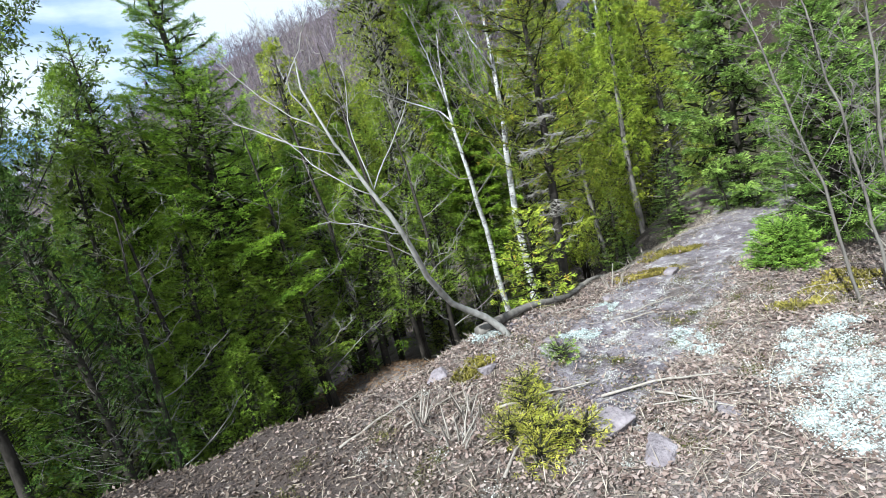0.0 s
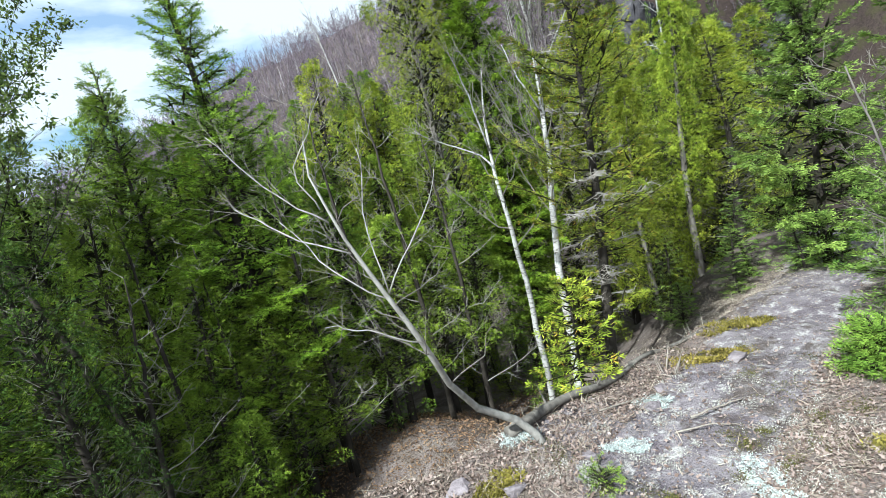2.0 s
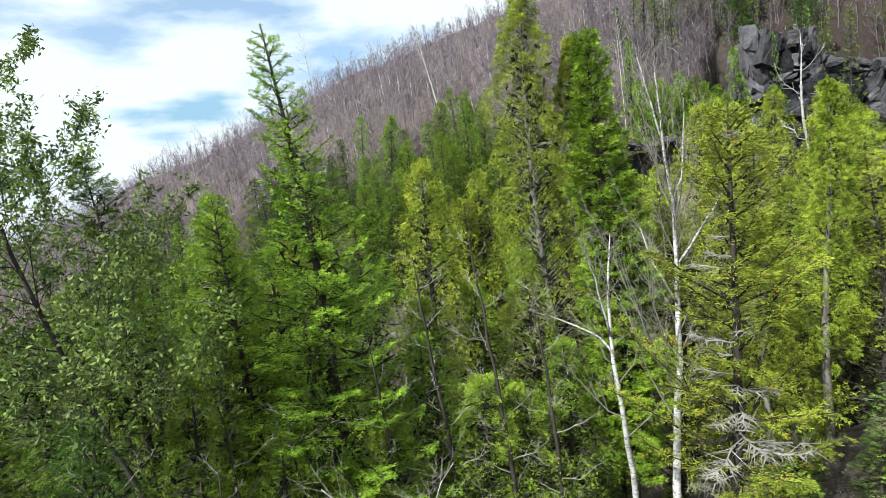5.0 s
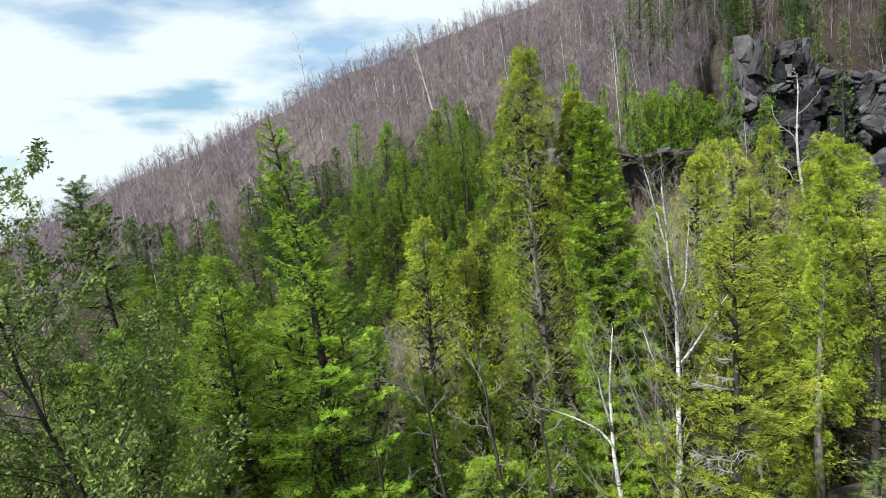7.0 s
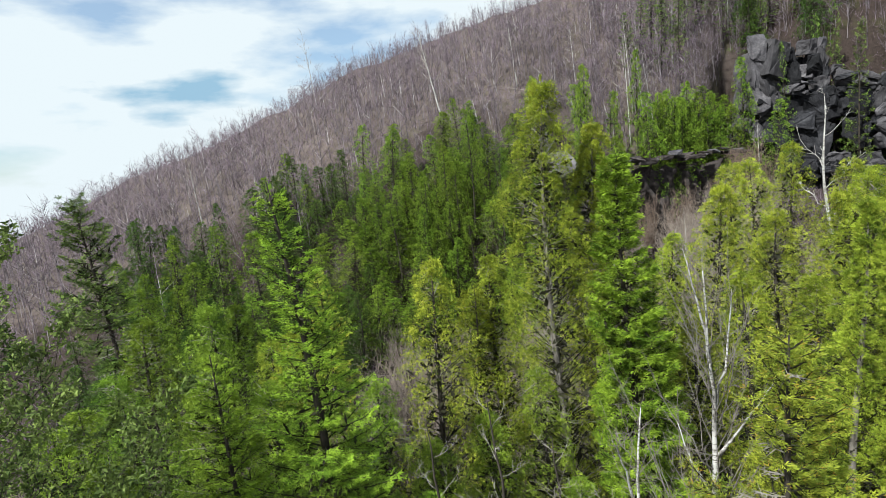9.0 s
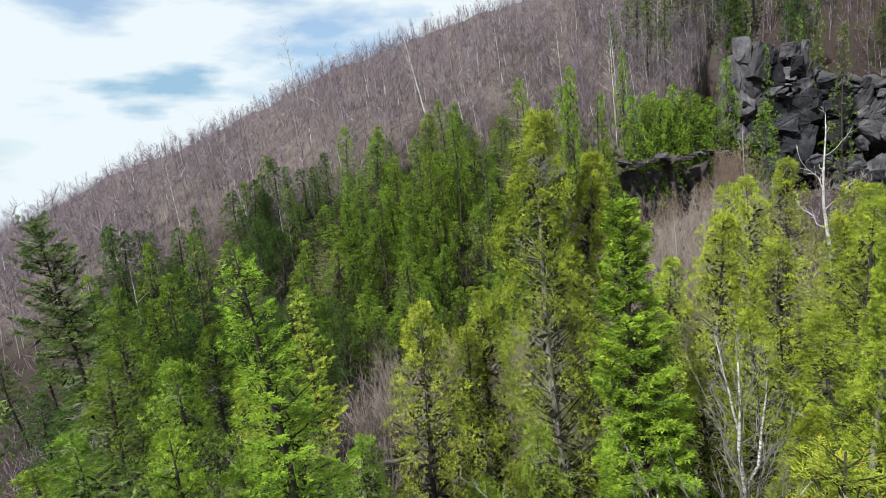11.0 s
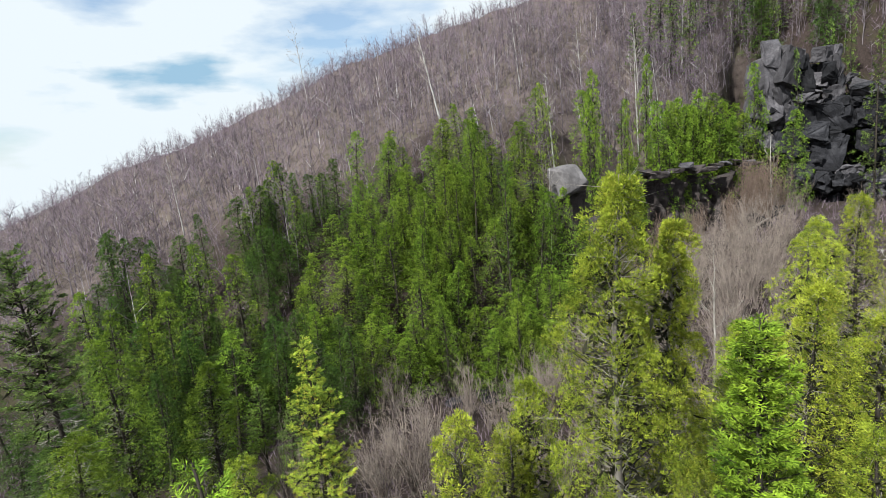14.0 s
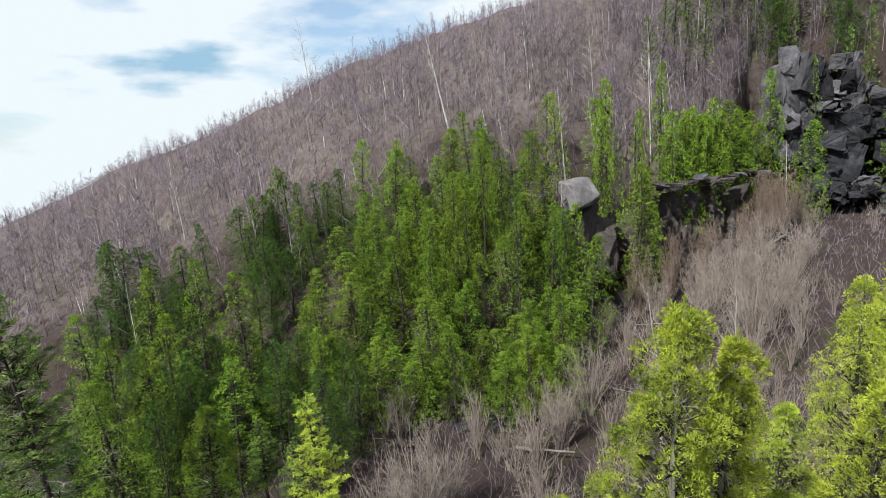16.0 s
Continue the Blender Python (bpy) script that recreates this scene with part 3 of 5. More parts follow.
def cedar_meshes(seed, h, r, needle, wood=M_BARK, low=0.08, clumps=120, sprigs=60, leaf=1.0, bend=(0, 0), dead=0.0, trunk_r=None, core=180, ragged=0.5, fat=1.0):
    """A cedar: trunk, limbs that carry rounded masses of small upright sprays, and dead inner sprays coloured dark as
    crown shade.
    """
    rng = np.random.default_rng(seed)
    tr = trunk_r or 0.008 * h + 0.02
    zz = np.linspace(-0.4, h, 12)
    u = np.clip(zz / h, 0, 1)
    px = bend[0] * u + 0.012 * h * np.sin(u * 5 + seed)
    py = bend[1] * u + 0.012 * h * np.cos(u * 4 + seed * 2)
    trunk, limbs, crown, bare = Geo(), Geo(), Geo(), Geo()
    trunk.tube(np.stack([px, py, zz], 1), tr * (1 - u) ** 0.8 + 0.008, 7)
    # masses of foliage, with hollows between them
    t = (np.arange(clumps) + rng.random(clumps)) / clumps
    uu = low + (1 - low) * t ** 0.92
    az = np.arange(clumps) * 2.39996 + rng.normal(0, 0.4, clumps)
    prof = np.clip((uu - low) * 4 + 0.45, 0, 1) * (1 - uu ** 1.7) ** 0.85 + 0.05
    wave = 1 + ragged * np.sin(az * 2 + uu * 17 + seed) * np.cos(uu * 29 + az + seed * 1.3)
    rad = r * prof * wave * rng.uniform(0.5, 1.08, clumps)
    out = np.stack([np.cos(az), np.sin(az), np.zeros(clumps)], 1)
    zc = np.minimum(uu * h, h * 0.985)
    root = np.stack([np.interp(zc, zz, px), np.interp(zc, zz, py), zc], 1)
    mid = root + out * (rad * 0.74)[:, None]
    size = (0.07 + 0.125 * prof) * r * (120 / clumps) ** 0.33 * rng.uniform(0.65, 1.3, clumps)
    foot = np.stack([np.interp(zc - 0.55 * rad, zz, px), np.interp(zc - 0.55 * rad, zz, py), np.maximum(zc - 0.55 * rad, 0.05)], 1)
    limbs.spikes(foot, mid, 0.008 + 0.010 * rad)
    if dead:
        pick = rng.random(clumps) < dead
        n = int(pick.sum()) * 4
        b = np.repeat(foot[pick], 4, 0)
        e = np.repeat(mid[pick] * 0.7 + foot[pick] * 0.3, 4, 0) + rng.normal(0, 0.16 * r, (n, 3)) - [0, 0, 0.1]
        bare.spikes(b + (e - b) * 0.15, e, np.full(n, 0.006))
    k = np.repeat(np.arange(clumps), sprigs)
    n = len(k)
    v = unit(rng.normal(0, 1, (n, 3)) + out[k] * 0.75 + np.array([0, 0, 0.45]))
    p = mid[k] + v * (size[k] * rng.uniform(0.45, 1.0, n) ** 0.6)[:, None] * np.array([1, 1, 1.45])
    p += out[k] * (size[k] * rng.uniform(-0.3, 0.9, n))[:, None]
    d = unit(v * 0.8 + np.array([0, 0, 0.45]) + rng.normal(0, 0.42, (n, 3)))
    sd = unit(np.cross(d, rng.normal(0, 1, (n, 3))))
    ll, ww = rng.uniform(0.07, 0.15, n) * leaf, rng.uniform(0.022, 0.042, n) * leaf * fat
    crown.sprigs(p, d, sd, ll, ww)
    # dead inner sprays, coloured near-black to stand in for shade inside the crown
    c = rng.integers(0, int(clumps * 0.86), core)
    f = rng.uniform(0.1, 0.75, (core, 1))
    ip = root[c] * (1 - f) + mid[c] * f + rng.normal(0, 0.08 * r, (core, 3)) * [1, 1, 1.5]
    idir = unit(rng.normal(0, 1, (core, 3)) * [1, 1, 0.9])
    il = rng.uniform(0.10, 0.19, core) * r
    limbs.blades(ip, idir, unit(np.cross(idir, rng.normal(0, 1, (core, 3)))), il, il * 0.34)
    # leader
    m = max(10, sprigs)
    zt = rng.uniform(h * 0.95, h * 1.01, m)
    a = rng.uniform(0, 6.28, m)
    lp = np.stack([np.interp(zt, zz, px), np.interp(zt, zz, py), zt], 1)
    ld = unit(np.stack([np.cos(a) * 0.6, np.sin(a) * 0.6, np.full(m, 0.9)], 1))
    crown.sprigs(lp, ld, unit(np.cross(ld, rng.normal(0, 1, (m, 3)))), rng.uniform(0.07, 0.14, m) * leaf, rng.uniform(0.022, 0.04, m) * leaf)
    made = {"trunk": trunk.mesh("trunk", wood, True), "branchwork": limbs.mesh("branchwork", M_INNER_SHADE), "crown": crown.mesh("crown", needle)}
    if bare.n:
        made["dead_branchwork"] = bare.mesh("dead_branchwork", M_DEAD)
    return made


def conifer(name, label, category, x, y, h, r, needle, seed, group="", z=None, top=None, **kw):
    h = h if top is None else top - hz(x, y)
    root = thing(name, label, category, group, at=Matrix.Translation((x, y, hz(x, y) if z is None else z)))
    make = cedar_meshes if "clumps" in kw else conifer_meshes
    for key, me in make(seed, h, r, needle, **kw).items():
        part(key, me, root)
    return root


def bare_tree_meshes(seed, path, r0, wood, twig=None, forks=26, reach=0.32, up=0.55, start=0.35, levels=2, twig_r=0.0026, droop=0.0, taper=0.8, limb_k=0.18, crook=0.034, boughs=(), bough_k=0.36, origin=(0, 0, 0)):
    """A leafless tree: trunk along path, limbs from start upward, twigs on them."""
    rng = np.random.default_rng(seed)
    path = np.asarray(path, float)
    seg = np.concatenate([[0], np.cumsum(np.linalg.norm(np.diff(path, axis=0), axis=1))])
    total = seg[-1]
    u = np.linspace(0, 1, 16)
    pts = np.stack([np.interp(u * total, seg, path[:, a]) for a in range(3)], 1)
    for _ in range(1):
        pts[1:-1] = (pts[:-2] + 2 * pts[1:-1] + pts[2:]) / 4
    pts[2:-1] += rng.normal(0, 0.005 * total ** 0.5, (13, 3))
    trunk, limbs, each = Geo(), Geo(), []
    trunk.tube(pts, r0 * (1 - u) ** taper + 0.005, 8)
    B, T, R = [], [], []
    for line in boughs:
        line = np.asarray(line, float) - origin
        one = Geo()
        q = np.linspace(0, 1, 9)
        own = np.linspace(0, 1, len(line))
        lp = np.stack([np.interp(q, own, line[:, a]) for a in range(3)], 1)
        lp[1:-1] = (lp[:-2] + 2 * lp[1:-1] + lp[2:]) / 4
        lp[2:] += np.cumsum(rng.normal(0, 0.016, (7, 3)), axis=0)
        one.tube(lp, r0 * bough_k * (1 - q) ** 0.7 + 0.0025, 6)
        each.append(one.mesh("limb", wood))
        n, ln = 11, float(np.linalg.norm(lp[-1] - lp[0]))
        q2 = rng.uniform(0.25, 1.0, n)
        tb = np.stack([np.interp(q2, q, lp[:, a]) for a in range(3)], 1)
        td = unit(unit(lp[-1] - lp[0])[None] * 0.6 + rng.normal(0, 0.55, (n, 3)) + np.array([0, 0, 0.3]))
        te = tb + td * (ln * 0.42 * rng.uniform(0.3, 1.2, n))[:, None]
        B.append(tb), T.append(te), R.append(np.full(n, twig_r * 1.5))
        for _ in range(3):
            b2 = tb + (te - tb) * rng.uniform(0.2, 0.9, (n, 1))
            B.append(b2), T.append(b2 + unit(td + rng.normal(0, 0.6, (n, 3))) * (ln * 0.18)), R.append(np.full(n, twig_r))
    for k in range(forks):
        w = start + (1 - start) * (k + rng.random()) / forks
        p = np.array([np.interp(w, u, pts[:, a]) for a in range(3)])
        tan = unit(np.array([np.interp(min(1, w + 0.05), u, pts[:, a]) for a in range(3)]) - p + [0, 0, 1e-4])
        az = k * 2.39996 + rng.normal(0, 0.4)
        out = np.array([np.cos(az), np.sin(az), 0])
        ln = total * reach * (1.15 - w) * rng.uniform(0.5, 1.25) + 0.15
        s = np.linspace(0, 1, 6)
        d0 = unit(tan * up + out * 0.8)
        lp = p + d0 * (ln * s)[:, None] + np.array([0, 0, 1]) * (ln * (0.22 - droop) * s * s)[:, None]
        lp[1:] += np.cumsum(rng.normal(0, crook * ln, (5, 3)), axis=0)
        one = Geo()
        one.tube(lp, (r0 * limb_k * (1.1 - w) + 0.003) * (1 - 0.75 * s), 4, False)
        each.append(one.mesh("limb", twig or wood))
        n = max(4, int(ln * 9))
        q = rng.uniform(0.2, 1.0, n)
        tb = np.stack([np.interp(q, s, lp[:, a]) for a in range(3)], 1)
        td = unit(unit(lp[-1] - lp[0])[None] * 0.7 + rng.normal(0, 0.5, (n, 3)) + np.array([0, 0, 0.25 - droop]))
        tl = ln * 0.34 * (1.15 - q) * rng.uniform(0.5, 1.3, n) + 0.08
        te = tb + td * tl[:, None]
        B.append(tb), T.append(te), R.append(np.full(n, twig_r * 1.4))
        if levels > 1:
            for _ in range(3):
                f = rng.uniform(0.25, 0.9, n)[:, None]
                b2 = tb + (te - tb) * f
                e2 = b2 + unit(td + rng.normal(0, 0.6, (n, 3))) * (tl * 0.5)[:, None]
                B.append(b2), T.append(e2), R.append(np.full(n, twig_r))
    limbs.spikes(np.concatenate(B), np.concatenate(T), np.concatenate(R))
    return [("trunk", trunk.mesh("trunk", wood, True)), ("twig_haze", limbs.mesh("twig_haze", twig or wood))] + [("limb", me) for me in each]


def bare_tree(name, label, category, seed, path, r0, wood, group="", **kw):
    base = np.asarray(path[0], float)
    root = thing(name, label, category, group, at=Matrix.Translation(base))
    for key, me in bare_tree_meshes(seed, np.asarray(path, float) - base, r0, wood, origin=base, **kw):
        part(key, me, root)
    return root


def shrub_mesh(seed, h, spread, stems, wood, twig_r=0.004, twigs=14):
    rng = np.random.default_rng(seed)
    g = Geo()
    B, T, R = [], [], []
    for k in range(stems):
        az = rng.uniform(0, 6.28)
        out = np.array([np.cos(az), np.sin(az), 0]) * spread * rng.uniform(0.3, 1.0)
        s = np.linspace(0, 1, 6)
        hh = h * rng.uniform(0.6, 1.05)
        p = np.array([0, 0, -0.15]) + out * (s ** 1.3)[:, None] + np.array([0, 0, 1]) * ((hh + 0.15) * s)[:, None] + rng.normal(0, 0.05, (1, 3)) * [1, 1, 0]
        p[1:] += np.cumsum(rng.normal(0, 0.02 * h, (5, 3)), axis=0)
        g.tube(p, (0.012 + 0.004 * h) * (1 - 0.85 * s) + 0.002, 4, False)
        q = rng.uniform(0.25, 1, twigs)
        tb = np.stack([np.interp(q, s, p[:, a]) for a in range(3)], 1)
        td = unit(rng.normal(0, 0.6, (twigs, 3)) + np.array([0, 0, 0.8]))
        te = tb + td * (h * 0.26 * rng.uniform(0.4, 1.1, twigs))[:, None]
        B.append(tb), T.append(te), R.append(np.full(twigs, twig_r * 1.5))
        for _ in range(3):
            b2 = tb + (te - tb) * rng.uniform(0.2, 0.9, (twigs, 1))
            B.append(b2), T.append(b2 + unit(td + rng.normal(0, 0.5, (twigs, 3))) * (h * 0.12 * rng.uniform(0.5, 1.1, twigs))[:, None]), R.append(np.full(twigs, twig_r))
    g.spikes(np.concatenate(B), np.concatenate(T), np.concatenate(R))
    return g.mesh("brushwood", wood)


PROTO = {}


def forest_tree(kind, x, y, top, r, seed, label, group, z=None, h_min=4.2):
    """A tree of the forest band, one of three shapes of its kind, turned and sized on its own."""
    rng = random.Random(seed * 7 + 1)
    name, category, needle, style = {
        "C": ("cedar_tree", "tree", M_DARKCEDAR, "cedar"), "Y": ("cedar_tree", "tree", M_CEDAR, "cedar"),
        "G": ("cedar_tree", "tree", M_GREENCEDAR, "cedar"), "D": ("conifer_tree", "tree", M_CEDAR_SHADE, "cedar"), "S": ("spruce_tree", "tree", M_SPRUCE, "spruce"), "F": ("fir_tree", "tree", M_FIR, "spruce")}[kind]
    base = hz(x, y) - 0.1 if z is None else z
    h = max(h_min, top - base)
    if h < 2.7 and style == "cedar":
        name, category = "cedar_sapling", "sapling"
    away = math.hypot(x, y - 6)
    far = 2 if away > 45 else 1 if away > 26 or h < 2.2 else 3 if away < 9 else 0
    key = (kind, far, seed % 3, name)
    place_at = Matrix.Translation((x, y, base)) @ pose(0, 0, 0, rng.uniform(-3, 3), rng.uniform(-3, 3), rng.uniform(0, 360))
    r *= 1.22 if style == "cedar" and h > 2.5 else 1.0
    size = Matrix.Diagonal((r / 1.4, r / 1.4, h / 8.0, 1))
    if key not in PROTO:
        root = thing(name, label, category, group)
        low = {"C": 0.05, "D": 0.05, "G": 0.04, "Y": 0.06, "S": 0.10, "F": 0.04}[kind] + (0.24 if seed % 3 == 0 and far in (0, 3) else 0.0)
        if style == "cedar":
            kw = (dict(clumps=120, sprigs=84, leaf=0.6, core=330, dead=0.4, fat=1.5), dict(clumps=72, sprigs=52, leaf=0.95, core=260, fat=1.5),
                  dict(clumps=60, sprigs=42, leaf=1.2, core=170, fat=1.6), dict(clumps=150, sprigs=90, leaf=0.5, core=420, dead=0.3, fat=1.5))[far]
            made = cedar_meshes(100 + 17 * (seed % 3) + ord(kind), 8.0, 1.4, needle, low=low, **kw)
        else:
            kw = (dict(dens=1.0, leaf=0.72, inside=5, shell=0.25), dict(dens=0.75, leaf=1.0, lite=True, inside=5, shell=0.3),
                  dict(dens=0.8, leaf=1.4, lite=True, inside=4, shell=0.25), dict(dens=1.5, leaf=0.55, inside=5, shell=0.2))[far]
            made = conifer_meshes(100 + 17 * (seed % 3) + ord(kind), 8.0, 1.4, needle, style=style, low=low, **kw)
        for k, me in made.items():
            part(k, me, root)
        PROTO[key] = root
        root.matrix_basis = place_at @ size
        return root
    p = PROTO[key]
    m = place_at @ size @ Matrix.Diagonal((1 / p.scale[0], 1 / p.scale[1], 1 / p.scale[2], 1))
    return tagged(copy_thing(p, m), label, category, group)


# the large trees by the outcrop
conifer("spruce_tree", "tall bright green spruce with layered branches and pointed top", "tree", -1.05, 8.6, 0, 1.8, M_BRIGHT, 11, top=8.3, low=0.12, leaf=0.42, dens=2.1, shell=0.1, inside=3, bend=(-0.35, 0.0), power=1.0, trunk_r=0.10, airy=2.0)
conifer("hemlock_tree", "lichen-hung hemlock with yellow-orange sprays and dead twigs", "tree", 3.3, 6.75, 0, 1.2, M_HEMLOCK, 12, top=6.4, low=0.14, dens=1.7, inside=1, dead=0.5, bend=(0.4, 0.25), style="tuft", trunk_r=0.065, leaf=0.44)
conifer("fir_tree", "narrow dark green fir with a spire top", "tree", 3.45, 10.6, 0, 1.08, M_FIRGREEN, 13, top=8.25, low=0.16, leaf=0.62, dens=3.0, power=0.7, trunk_r=0.09)
conifer("cedar_tree", "tall yellow-green cedar with bare inner twigs", "tree", 2.7, 12.6, 0, 1.75, M_CEDAR, 14, top=9.7, low=0.15, dead=0.5, trunk_r=0.11, clumps=300, sprigs=130, leaf=0.46, core=520, ragged=0.55, fat=1.6, wood=M_GREYBARK)
conifer("cedar_tree", "slender yellow-green cedar beside a taller one", "tree", 3.8, 13.8, 0, 1.4, M_CEDAR, 15, top=8.9, low=0.2, dead=0.5, trunk_r=0.09, clumps=300, sprigs=130, leaf=0.46, core=520, ragged=0.55, fat=1.6, wood=M_GREYBARK)
conifer("spruce_tree", "spruce with grey dead lower limbs and a green top", "tree", -10.3, 20.3, 0, 1.9, M_SPRUCE, 16, top=8.6, low=0.15, dens=1.6, dead=0.85, leaf=1.0, power=0.5, bend=(-1.7, 0))
conifer("hemlock_tree", "open-crowned yellow-green hemlock on the valley side", "tree", -3.8, 20.6, 0, 1.3, M_HEMLOCK, 17, top=5.2, low=0.15, dens=1.4, style="tuft", leaf=0.85, bend=(-0.3, 0))
conifer("fir_tree", "dense bright green fir beside the rock path", "tree", 8.0, 8.3, 0, 1.6, M_FIR, 18, top=6.0, low=0.03, dens=1.9, leaf=0.6, shell=0.22)
conifer("fir_tree", "young green fir at the edge of the path", "tree", 6.4, 5.2, 3.0, 1.0, M_FIR, 19, low=0.04, dens=1.7, leaf=0.5, inside=3)
conifer("hemlock_tree", "young hemlock with soft grey-green sprays", "tree", 7.2, 5.6, 4.8, 1.3, M_FIR, 20, low=0.06, dens=1.5, leaf=0.5, inside=3)
conifer("cedar_tree", "light green cedar behind the rock path", "tree", 6.2, 10.8, 0, 1.0, M_CEDAR, 21, top=4.6, clumps=150, sprigs=130, leaf=0.46, core=300, ragged=0.55, fat=1.6, wood=M_GREYBARK)
conifer("cedar_tree", "slim light green cedar with a thin bare leader", "tree", 7.7, 11.3, 0, 0.75, M_CEDAR, 22, top=7.0, low=0.2, clumps=150, sprigs=130, leaf=0.46, core=300, ragged=0.55, fat=1.6, wood=M_GREYBARK)
conifer("hemlock_sapling", "bright yellow-green hemlock sapling beside the fallen log", "sapling", 2.75, 6.5, 1.35, 0.7, M_HEMLOCK, 23, low=0.08, dens=0.55, leaf=0.6, inside=1, trunk_r=0.012)
conifer("spruce_bush", "low bright green young spruce bush on the litter", "bush", 5.25, 4.95, 0.46, 0.36, M_BUSH, 24, low=0.03, dens=1.2, trunk_r=0.012, leaf=0.42, inside=1, power=0.6)
for k, (x, y, h) in enumerate([(1.36, 3.75, 0.22), (1.42, 3.35, 0.17), (1.12, 3.6, 0.16), (1.6, 3.3, 0.14), (1.48, 4.1, 0.18), (2.05, 4.5, 0.13), (1.28, 3.45, 0.18), (1.2, 3.2, 0.14)]):
    conifer("conifer_seedling", "yellow-green conifer seedling growing from the litter", "seedling", x, y, h, h * 0.6, M_BUSH if k == 5 else M_SEEDLING, 30 + k, "seedlings on the outcrop", low=0.05, dens=0.3, style="tuft", trunk_r=0.004, leaf=0.28, inside=1)

conifer("spruce_tree", "slim yellow-green young spruce beside the tall one", "tree", -2.15, 8.9, 0, 1.15, M_BRIGHT, 71, top=6.15, low=0.12, leaf=0.45, dens=1.9, shell=0.12, inside=3, bend=(-0.45, 0.0), power=0.9, trunk_r=0.06, airy=1.5)
# birches
bare_tree("birch_tree", "white birch with forked stems and bare twigs", "tree", 41, [(3.05, 8.9, hz(3.05, 8.9) - 0.2), (2.85, 8.5, 1.6), (2.68, 8.2, 2.8), (2.6, 8.15, 3.75), (2.72, 8.4, 4.4), (2.87, 8.65, 5.0)], 0.058, M_BIRCH, forks=12, start=0.55, reach=0.27, up=0.8, limb_k=0.28, twig_r=0.003, taper=0.75, twig=M_GREYBARK, crook=0.05, bough_k=0.24,
          boughs=[[(2.63, 8.17, 3.5), (2.5, 8.25, 3.75), (1.98, 8.3, 4.01), (1.62, 8.1, 4.28)], [(2.61, 8.16, 3.75), (2.45, 7.95, 4.6), (2.22, 7.6, 5.15)]])
bare_tree("birch_tree", "slim white birch with a spray of fine bare branches", "tree", 42, [(2.95, 7.4, hz(2.95, 7.4) - 0.2), (3.12, 7.6, 2.2), (3.42, 7.95, 3.7), (3.53, 8.1, 4.7), (3.43, 8.0, 5.6), (3.33, 7.8, 6.2), (3.22, 7.65, 6.9)], 0.066, M_BIRCH, twig=M_GREYBARK, forks=40, start=0.42, reach=0.30, up=1.4, taper=0.85, limb_k=0.2, twig_r=0.0026, bough_k=0.22,
          boughs=[[(3.5, 8.05, 4.6), (3.75, 7.9, 5.0), (4.05, 7.9, 5.5)], [(3.5, 8.05, 5.1), (3.57, 7.95, 5.85), (3.64, 7.9, 6.6)], [(3.45, 8.0, 4.1), (3.15, 7.9, 4.6), (3.08, 7.9, 5.1)], [(3.42, 7.95, 5.75), (3.33, 7.9, 6.35), (3.12, 7.9, 7.1)]])
bare_tree("birch_tree", "leaning grey birch growing out from the rock edge", "tree", 43, [(1.82, 5.12, 0.80), (1.74, 5.17, 1.06), (1.6, 5.2, 1.22), (1.42, 5.14, 1.32), (1.22, 5.0, 1.48), (1.03, 4.8, 1.81), (0.88, 4.5, 2.28), (0.73, 4.45, 2.72), (0.5, 4.45, 3.2), (0.34, 4.5, 3.6), (0.36, 4.5, 4.0)], 0.037, M_PALE, twig=M_GREYBARK, forks=12, start=0.36, reach=0.3, up=0.6, taper=0.95, limb_k=0.13, twig_r=0.0018, droop=0.03, crook=0.07, bough_k=0.11,
          boughs=[[(0.70, 4.45, 2.8), (0.98, 4.5, 3.26), (1.18, 4.5, 3.62)], [(0.70, 4.45, 2.8), (0.65, 4.5, 3.4), (0.7, 4.5, 3.85)], [(0.72, 4.45, 2.74), (0.35, 4.5, 2.95), (0.05, 4.7, 3.4)],
                  [(0.86, 4.5, 2.36), (0.45, 4.5, 2.5), (0.1, 4.6, 2.57)], [(0.36, 4.5, 3.5), (0.28, 4.5, 3.79), (0.6, 4.5, 4.23)], [(0.4, 4.48, 3.4), (0.04, 4.5, 3.71), (-0.21, 4.5, 4.2)], [(0.5, 4.45, 3.15), (0.05, 4.6, 3.37), (-0.3, 4.8, 3.62)]])
bare_tree("dead_birch", "bare white dead birch standing before the cliff", "tree", 44, [(12.6, 18.4, hz(12.6, 18.4) - 0.2), (12.4, 18.35, 5.5), (12.1, 18.4, 7.1), (12.2, 18.35, 8.2), (12.2, 18.4, 9.4)], 0.095, M_BIRCH, forks=8, start=0.62, reach=0.26, levels=1, limb_k=0.34, twig_r=0.006, crook=0.06)
for k, (x, y, dx, dy, h) in enumerate([(4.75, 3.35, 0.2, 0.1, 3.6), (4.9, 3.5, -0.25, 0.35, 3.2), (4.65, 3.6, -0.55, 0.3, 3.0)]):
    z = hz(x, y)
    bare_tree("bare_sapling", "grey leafless sapling at the edge of the outcrop", "sapling", 50 + k, [(x, y, z - 0.1), (x + dx * 0.3, y + dy * 0.3, z + h * 0.4), (x + dx, y + dy, z + h)], 0.011, M_GREYBARK, "saplings by the path", forks=20, start=0.25, reach=0.3)

